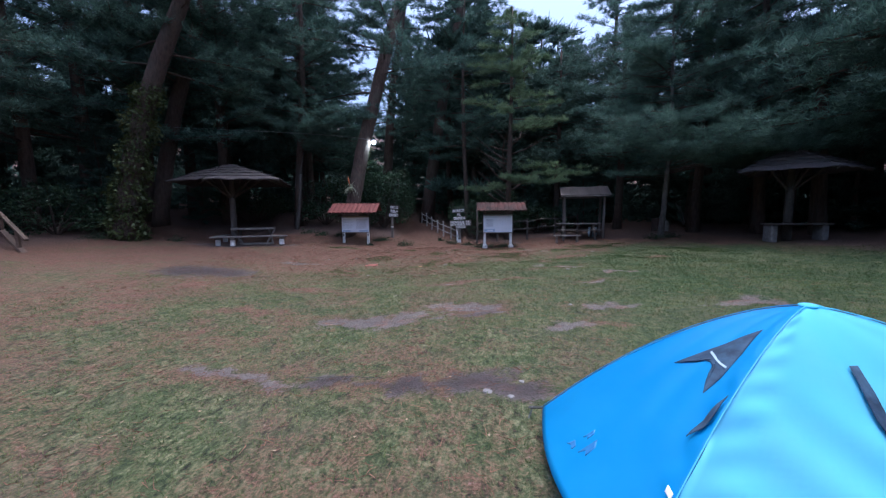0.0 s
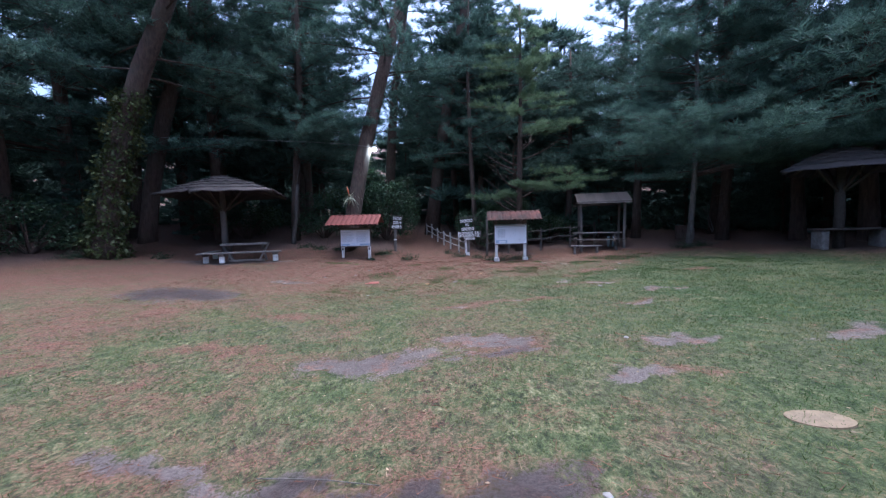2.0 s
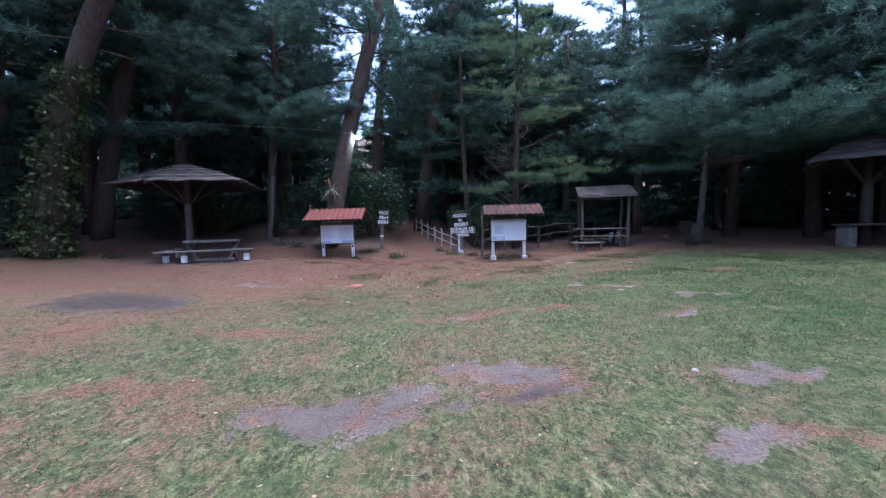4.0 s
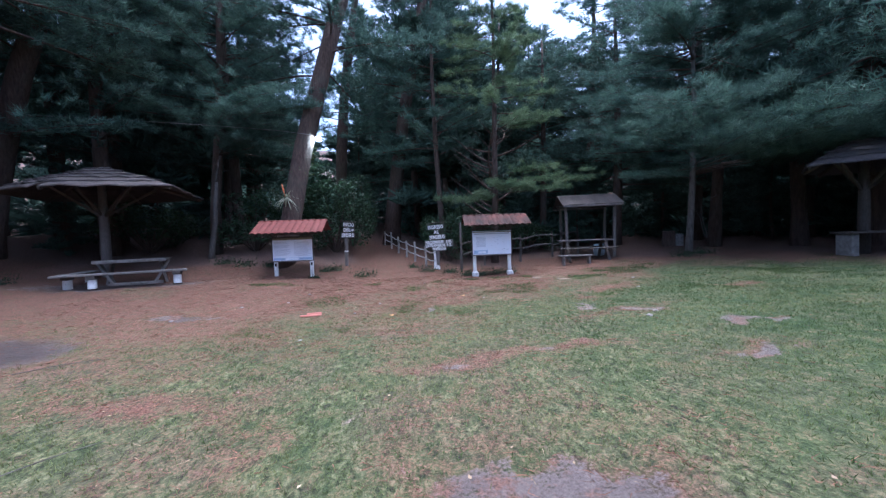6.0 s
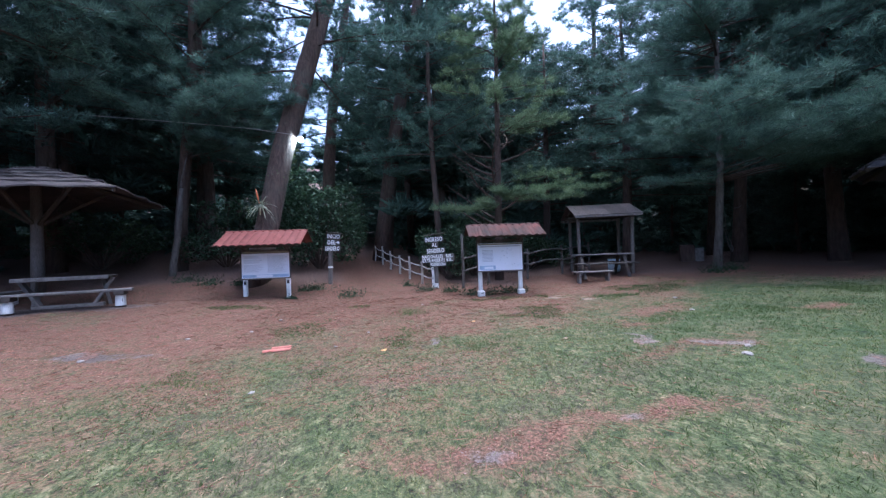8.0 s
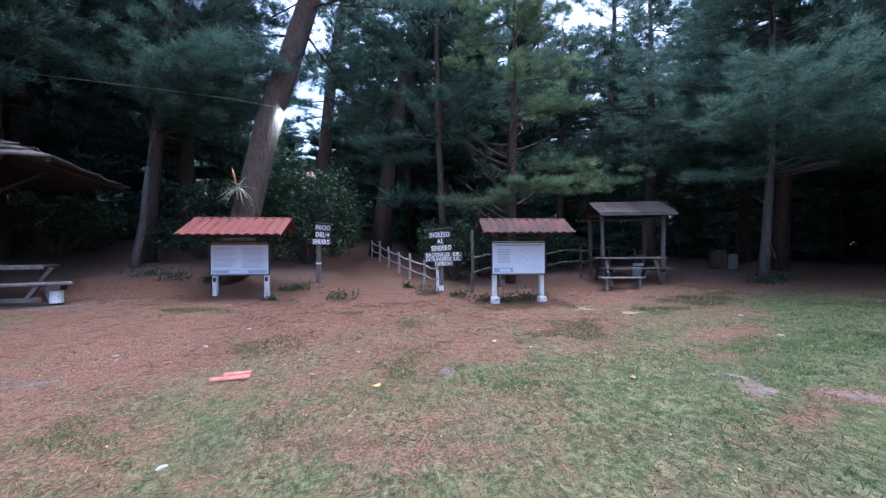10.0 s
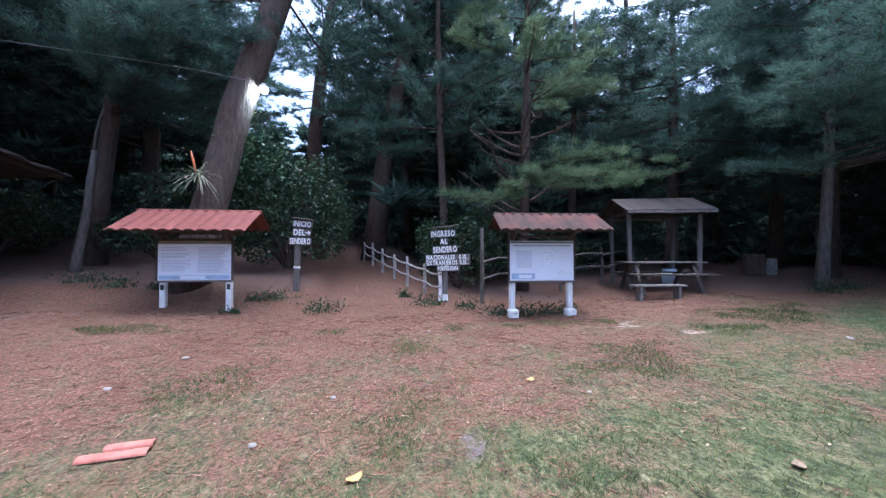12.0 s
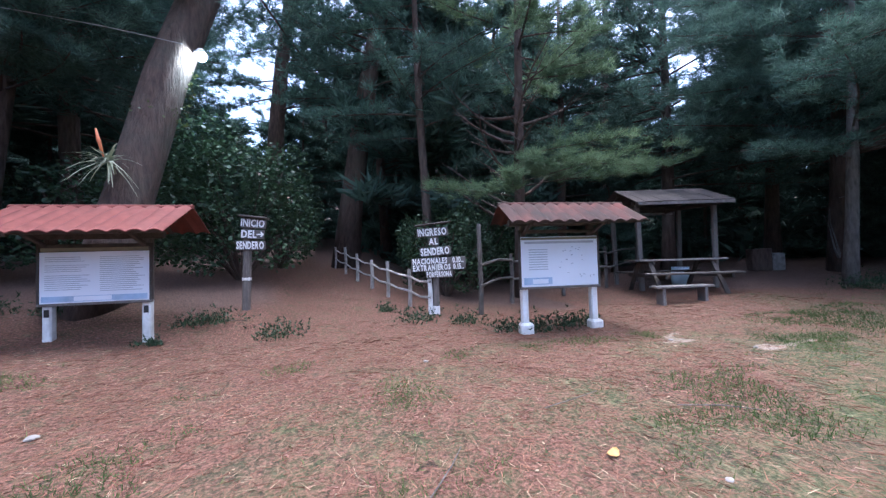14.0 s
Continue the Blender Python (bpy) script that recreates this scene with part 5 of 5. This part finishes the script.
tagged(mesh_part("undergrowth", v, f, M_NEEDLE_DARK), "dark low brush between the trunks of the wood", "undergrowth", kind="stuff")


# ---------------------------------------------------------------- lamp, cable, bromeliad, ivy
lamp = thing("street_lamp", pose(-3.62, 18.62, 5.4), "lit white lamp on a short arm on the pine trunk", "lamp")
part("arm", tube(bmesh.new(), [(-0.28, 0.12, 0.12), (-0.05, 0.0, 0.16), (0.22, -0.1, 0.06)], [0.02, 0.02, 0.02], 8), M_WIRE, lamp, smooth=True)
bm = bmesh.new()
bmesh.ops.create_cone(bm, cap_ends=True, segments=16, radius1=0.12, radius2=0.05, depth=0.1, matrix=pose(0.24, -0.1, 0.07))
part("shade", bm, M_WHITE, lamp, smooth=True)
bm = bmesh.new()
bmesh.ops.create_uvsphere(bm, u_segments=16, v_segments=10, radius=0.085, matrix=pose(0.26, -0.12, -0.04))
bulb = part("bulb", bm, M_BULB, lamp, "glowing bulb", smooth=True)
bulb.visible_shadow = False

wire = thing("cable", Matrix.Identity(4), "thin pale cable slung between the pines", "cable")
pts = []
for s in np.linspace(0, 1, 20):
    pts.append((-3.6 - 22 * s, 18.3 - 1.2 * s, 5.47 + 0.95 * s ** 0.65))
part("strand", tube(bmesh.new(), pts, [0.008] * 20, 5), M_WIRE, wire)

brom = thing("bromeliad", pose(-4.38, 17.66, 3.08), "spiky grey-green bromeliad with an orange flower on the trunk", "plant")
r = random.Random(3)
for k in range(54):
    a, e, ln = r.uniform(0, 6.28), r.uniform(-0.7, 1.3), r.uniform(0.34, 0.62)
    d = Vector((math.cos(a) * math.cos(e), math.sin(a) * math.cos(e) - 0.25, math.sin(e)))
    w = d.cross(Vector((0, 0, 1))).normalized() * 0.022
    bm = bmesh.new()
    rows = [(bm.verts.new(d * ln * f + Vector((0, 0, -0.3 * f * f)) - w * (1 - f * 0.9)), bm.verts.new(d * ln * f + Vector((0, 0, -0.3 * f * f)) + w * (1 - f * 0.9))) for f in (0, 0.3, 0.65, 1.0)]
    for p, q in zip(rows, rows[1:]):
        bm.faces.new((p[0], p[1], q[1], q[0]))
    part("leaf", bm, M_BROM, brom, smooth=True)
part("flower", tube(bmesh.new(), [(-0.02, -0.08, 0.05), (-0.06, -0.12, 0.3), (-0.09, -0.14, 0.48)], [0.012, 0.028, 0.01], 7), M_FLOWER, brom, "orange flower spike", smooth=True)


def ivy(label, place, line, radius, count, seed, leaf=0.09, mat=None):
    """Leaves that wrap a trunk's line."""
    rng = np.random.default_rng(seed)
    t = thing("ivy", Matrix.Translation(place), label, "ivy")
    org = []
    for k in range(count):
        f = rng.uniform(0, 1) ** 1.15
        i = min(len(line) - 2, int(f * (len(line) - 1)))
        p = np.array(line[i]) + (np.array(line[i + 1]) - np.array(line[i])) * (f * (len(line) - 1) - i)
        a = rng.uniform(0, 6.28)
        r = radius * (1.15 - 0.35 * f) * rng.uniform(0.75, 1.25) * (1 + 0.25 * math.sin(f * 31 + a))
        org.append(p + np.array([math.cos(a) * r, math.sin(a) * r, rng.normal(0, 0.05)]))
    v, f = leaf_mesh(np.array(org), leaf, rng, 0.6)
    mesh_part("foliage", v, f, mat or M_IVY, t)
    bm = bmesh.new()
    for k in range(3):
        a = k * 2.1
        tube(bm, [(p[0] + math.cos(a + 0.3 * i) * radius * 0.72, p[1] + math.sin(a + 0.3 * i) * radius * 0.72, p[2]) for i, p in enumerate(line)], [0.012] * len(line), 5)
    part("vine", bm, M_BARK, t)
    return t


ivy("yellow-green ivy wrapped thickly round the old pine", (-13.2, 15.0, on(-13.2, 15.0)), [(0, 0, -0.05), (0.25, 0, 1.6), (0.62, 0, 3.2), (1.15, 0, 5.0), (1.6, 0, 6.2)], 0.52, 4600, 51, 0.15)
ivy("small creeper lit by the lamp on the leaning pine", (-3.95, 18.65, 4.0), [(-0.1, -0.3, 0.0), (0.02, -0.08, 0.6), (0.14, 0.12, 1.25)], 0.27, 420, 52, 0.07)


# ---------------------------------------------------------------- small things on the ground
def clutter(name, x, y, up, bm, mat, label, category, group="", turn=0):
    ob = part(name, bm, mat)
    ob.matrix_basis = pose(x, y, on(x, y, up), 0, 0, turn)
    return tagged(ob, label, category, group)


def rough_lump(size, seed, squash=0.5):
    bm = bmesh.new()
    bmesh.ops.create_icosphere(bm, subdivisions=2, radius=size)
    for v in bm.verts:
        k = 1 + 0.35 * noise.noise(v.co * (2.2 / size) * 0.5 + Vector((seed * 3.1, 0, 0)))
        v.co = Vector((v.co.x * k * 1.2, v.co.y * k, v.co.z * k * squash))
    return bm


# broken clay tile
tile = thing("broken_tile", pose(-2.42, 12.3, on(-2.42, 12.3, 0.03), 0, 0, 8), "broken salmon-red clay tile lying on the needles", "tile")
for k, (dx, dy, ln, w) in enumerate(((0, 0, 0.42, 0.10), (0.06, 0.09, 0.3, 0.09))):
    bm = bmesh.new()
    rows = []
    for i in range(7):
        a = math.pi * i / 6
        rows.append([bm.verts.new((s * ln / 2, dy + math.cos(a) * q, math.sin(a) * q * 0.6 + 0.02 * k)) for s in (-1, 1) for q in (w / 2, w / 2 - 0.012)])
    for p, q in zip(rows, rows[1:]):
        bm.faces.new((p[0], p[2], q[2], q[0]))
        bm.faces.new((p[1], q[1], q[3], p[3]))
        bm.faces.new((p[0], q[0], q[1], p[1]))
        bm.faces.new((p[2], p[3], q[3], q[2]))
    part("shard", bm, M_CLAY, tile).location = (dx, 0, -0.02)

rr = random.Random(21)
for k, (x, y, s) in enumerate([(0.42, 3.22, 0.04), (0.62, 3.12, 0.03), (0.78, 3.4, 0.025), (3.45, 9.7, 0.05), (3.75, 9.95, 0.04), (-3.2, 13.4, 0.035), (-1.5, 12.3, 0.03), (-2.9, 14.2, 0.04), (0.2, 15.1, 0.03), (4.9, 12.0, 0.04), (-4.1, 13.0, 0.035), (5.6, 13.2, 0.045), (-1.0, 13.0, 0.03), (1.4, 12.5, 0.02), (-5.0, 12.0, 0.04), (2.2, 6.0, 0.03), (-2.2, 10.6, 0.03)  , (4.0, 14.2, 0.03), (3.5, 14.9, 0.03)]):
    clutter("stone", x, y, s * 0.15, rough_lump(s, k), M_STONE, "small pale stone lying in the needles and grass", "stone", "small stones", rr.uniform(0, 180))

for x, y, mat, label in ((0.98, 12.9, M_YELLOW, "fallen yellow leaf on the needles"), (-0.7, 11.7, M_YELLOW, "fallen dry leaf on the grass"), (2.0, 11.2, M_CUT, "pale dry leaf on the grass")):
    bm = bmesh.new()
    vs = [bm.verts.new((0.06 * math.cos(a) * (1.2 if k % 2 else 0.9), 0.035 * math.sin(a), 0.012 * math.cos(2 * a))) for k, a in enumerate(np.linspace(0, 5.6, 9))]
    bm.faces.new(vs)
    clutter("fallen_leaf", x, y, 0.025, bm, mat, label, "leaf", turn=30)

for k, (x0, y0, x1, y1) in enumerate([(0.9, 13.6, 1.5, 13.75), (-0.2, 12.9, 0.1, 13.3), (1.9, 13.3, 2.4, 13.0), (-2.95, 17.25, -2.3, 17.3), (-1.5, 3.75, -0.6, 3.55), (-5.2, 9.3, -4.6, 9.8), (-3.4, 7.2, -3.0, 7.7)]):
    pts = [(x0, y0, on(x0, y0, 0.02)), ((x0 + x1) / 2 + 0.03, (y0 + y1) / 2, on((x0 + x1) / 2, (y0 + y1) / 2, 0.035)), (x1, y1, on(x1, y1, 0.02))]
    tagged(part("twig", tube(bmesh.new(), pts, [0.005, 0.0045, 0.003], 6), M_PALE_BARK), "dry broken twig lying on the ground", "twig", "fallen twigs")

# cut stump disc, flush with the lawn
bm = bmesh.new()
bmesh.ops.create_cone(bm, cap_ends=True, segments=28, radius1=0.22, radius2=0.21, depth=0.08)
for v in bm.verts:
    v.co *= 1 + 0.12 * noise.noise(Vector((v.co.x * 4, v.co.y * 4, 0)))
    v.co.y *= 0.62
tagged(part("sawn_stump", bm, M_CUT), "low pale sawn stump level with the grass", "stump").matrix_basis = pose(2.64, 4.0, on(2.64, 4.0, -0.022), 0, -3, -14)

# washing trough, bin and bucket by the picnic shelter
trough = thing("wash_trough", pose(12.0, 19.5, on(12.0, 19.5), 0, 0, -35), "grey concrete wash trough with a pale end", "trough")
part("body", boxed((0.5, 0.5, 0.7), pose(-0.2, 0, 0.33), 0.03), M_BARK, trough, "dark stained body")
part("end_slab", boxed((0.3, 0.38, 0.55), pose(0.21, -0.08, 0.26), 0.03), M_CONCRETE, trough, "pale concrete slab")
bucket = thing("water_drum", pose(8.0, 18.9, on(8.0, 18.9)), "pale blue plastic drum behind the picnic table", "drum")
part("body", tube(bmesh.new(), [(0, 0, -0.02), (0, 0, 0.12), (0, 0, 0.36), (0, 0, 0.46)], [0.2, 0.22, 0.22, 0.2], 20), M_PLASTIC, bucket, smooth=True)
part("rim", tube(bmesh.new(), [(0, 0, 0.455), (0, 0, 0.48)], [0.21, 0.21], 20), M_PLASTIC, bucket)

# hammock rope loop hanging beside the bushy pine
loop = thing("hanging_rope", pose(11.95, 17.8, on(11.95, 17.8) - 0.5), "pale folded hammock rope hanging beside the pine", "rope")
part("strand", tube(bmesh.new(), [(-0.35, 0, 2.1), (-0.15, 0, 1.75), (-0.02, 0, 1.2), (0.12, 0, 0.95), (0.16, 0, 1.05), (0.02, 0, 1.5), (-0.12, 0, 1.9), (-0.1, 0, 2.3)], [0.007, 0.008, 0.02, 0.036, 0.028, 0.012, 0.008, 0.007], 6), M_ROPE, loop, smooth=True)
part("knot", tube(bmesh.new(), [(0.1, -0.1, 2.55), (0.3, -0.22, 2.6), (0.52, -0.1, 2.68)], [0.009, 0.01, 0.009], 6), M_ROPE, loop, smooth=True)


# ---------------------------------------------------------------- grass, needles and weeds
rng = np.random.default_rng(5)


def scatter(n, x0, x1, y0, y1, keep):
    x, y = rng.uniform(x0, x1, n), rng.uniform(y0, y1, n)
    m = rng.uniform(0, 1, n) < keep(x, y)
    x, y = x[m], y[m]
    return np.stack([x, y, lay(x, y) - 0.004], -1)


def grass_keep(x, y):
    lit = litter_cover(x, y)
    clump = 0.5 + 0.5 * np.sin(x * 3.1 + 2 * np.sin(y * 2.3)) * np.sin(y * 3.7 + np.sin(x * 1.7))
    return np.clip(1.2 - 1.7 * lit, 0.01, 1) * np.where(blot(x, y, MUD) > 0.45, 0.04, 1) * np.where(blot(x, y, PALE) > 0.4, 0, 1) * (0.45 + 0.55 * clump)


near = scatter(190000, -7.5, 8.0, 0.8, 12.0, lambda x, y: grass_keep(x, y) * (1 - 0.75 * lushness(x, y)))
wide = scatter(70000, -13, 15, 5.0, 17.0, lambda x, y: grass_keep(x, y) * (1 - 0.75 * lushness(x, y)))
for name, o, per, ln, w in (("lawn_grass", near, 2, 0.05, 0.0055), ("lawn_grass", wide, 2, 0.055, 0.008)):
    up = np.tile([0.0, 0.0, 0.34], (len(o), 1))
    v, f = blades(o, up, per, ln, w, 0.0, 0.55, rng)
    v[2::3, 2] = np.maximum(v[2::3, 2], v[0::3, 2] + 0.004)
    tagged(mesh_part(name, v, f, M_GRASS), "short patchy yellowish green lawn grass", "grass", kind="stuff")


o = np.concatenate([scatter(60000, 0, 9.0, 1.5, 13.0, lambda x, y: grass_keep(x, y) * lushness(x, y)), scatter(40000, 1, 15, 6.0, 16.5, lambda x, y: grass_keep(x, y) * lushness(x, y))])
v, f = blades(o, np.tile([0.0, 0.0, 0.4], (len(o), 1)), 2, 0.055, 0.007, 0.0, 0.55, rng)
v[2::3, 2] = np.maximum(v[2::3, 2], v[0::3, 2] + 0.004)
tagged(mesh_part("green_lawn_grass", v, f, M_TUFT), "short fresh green grass on the damper lawn", "grass", kind="stuff")


def litter_keep(x, y):
    return np.clip(litter_cover(x, y) * 1.1, 0.06, 1) * np.where(blot(x, y, MUD) > 0.55, 0.3, 1)


o = np.concatenate([scatter(42000, -8, 8, 2.0, 17.5, litter_keep), scatter(14000, -3.5, 3.5, 9.5, 16.5, litter_keep)])
o[:, 2] += 0.006
flat = np.zeros_like(o)
v, f = blades(o, flat, 2, 0.13, 0.006, 0.0, 0.5, rng)
v[2::3, 2] = v[0::3, 2] + rng.uniform(0.0, 0.012, len(v) // 3)
tagged(mesh_part("pine_litter", v, f, M_LITTER), "reddish brown fallen pine needles", "pine needles", kind="stuff")

o = np.concatenate([scatter(6000, -8, 8, 2.0, 17.0, litter_keep), scatter(6000, -4.5, 7.5, 11.5, 16.5, litter_keep)])
o[:, 2] += 0.014
v, f = blades(o, np.zeros_like(o), 1, 0.12, 0.005, 0.0, 0.5, rng)
v[2::3, 2] = v[0::3, 2] + rng.uniform(0.0, 0.02, len(v) // 3)
tagged(mesh_part("dry_needle_scatter", v, f, M_STRAW), "straw-coloured dry pine needles strewn on the ground", "pine needles", kind="stuff")


def tuft_keep(x, y):
    return np.clip((drift(x, y, 1.0, 51) + 0.6 * drift(x, y, 0.35, 53) - 0.34) * 2.4, 0, 1) * np.where(blot(x, y, MUD) > 0.45, 0, 1)


o = scatter(90000, -5, 9.5, 10.8, 15.4, tuft_keep)
v, f = blades(o, np.tile([0.0, 0.0, 0.6], (len(o), 1)), 2, 0.06, 0.006, 0.0, 0.5, rng)
tagged(mesh_part("grass_tufts", v, f, M_TUFT), "scattered fresh green grass tufts among brown needles", "grass", kind="stuff")

o = scatter(2600, -9, 9, 2.5, 17.0, lambda x, y: 0.5 + 0 * x)
o[:, 2] += 0.012
v, f = leaf_mesh(o, 0.035, rng, 0.0)
v[:, 2] = np.repeat(o[:, 2], 4) + rng.uniform(0, 0.008, len(v))
tagged(mesh_part("dry_leaf_scatter", v, f, M_STRAW), "small pale dry leaves strewn on the lawn", "leaves", kind="stuff")


def weed(x, y, size, seed):
    r = np.random.default_rng(seed)
    t = thing("weed", pose(x, y, on(x, y)), "low green weed growing in the needles", "plant", "weeds at the foot of the boards")
    n = int(110 * size)
    o = r.normal(0, 0.13 * size, (n, 3))
    o[:, 2] = np.abs(o[:, 2]) * 0.6
    v, f = blades(o, np.tile([0, 0, 0.7], (n, 1)), 3, 0.06, 0.022, 0.0, 0.6, r)
    mesh_part("foliage", v, f, M_LEAF, t)


for k, (x, y, s) in enumerate([(-1.75, 16.9, 1.5), (-2.7, 17.3, 1.3), (-3.05, 17.2, 1.0), (0.5, 17.2, 1.4), (1.25, 16.9, 1.2), (2.3, 16.1, 1.3), (2.75, 16.2, 1.2), (3.2, 16.3, 1.0), (1.75, 16.3, 1.1), (-3.3, 16.6, 0.6), (-5.0, 17.5, 1.0), (-5.8, 17.6, 1.6), (9.6, 16.1, 1.6), (10.4, 16.2, 1.4), (-11.5, 15.6, 1.5), (-13.6, 14.2, 1.8), (-6.6, 17.9, 1.5), (0.0, 17.9, 0.8)]):
    weed(x, y, s, 60 + k)
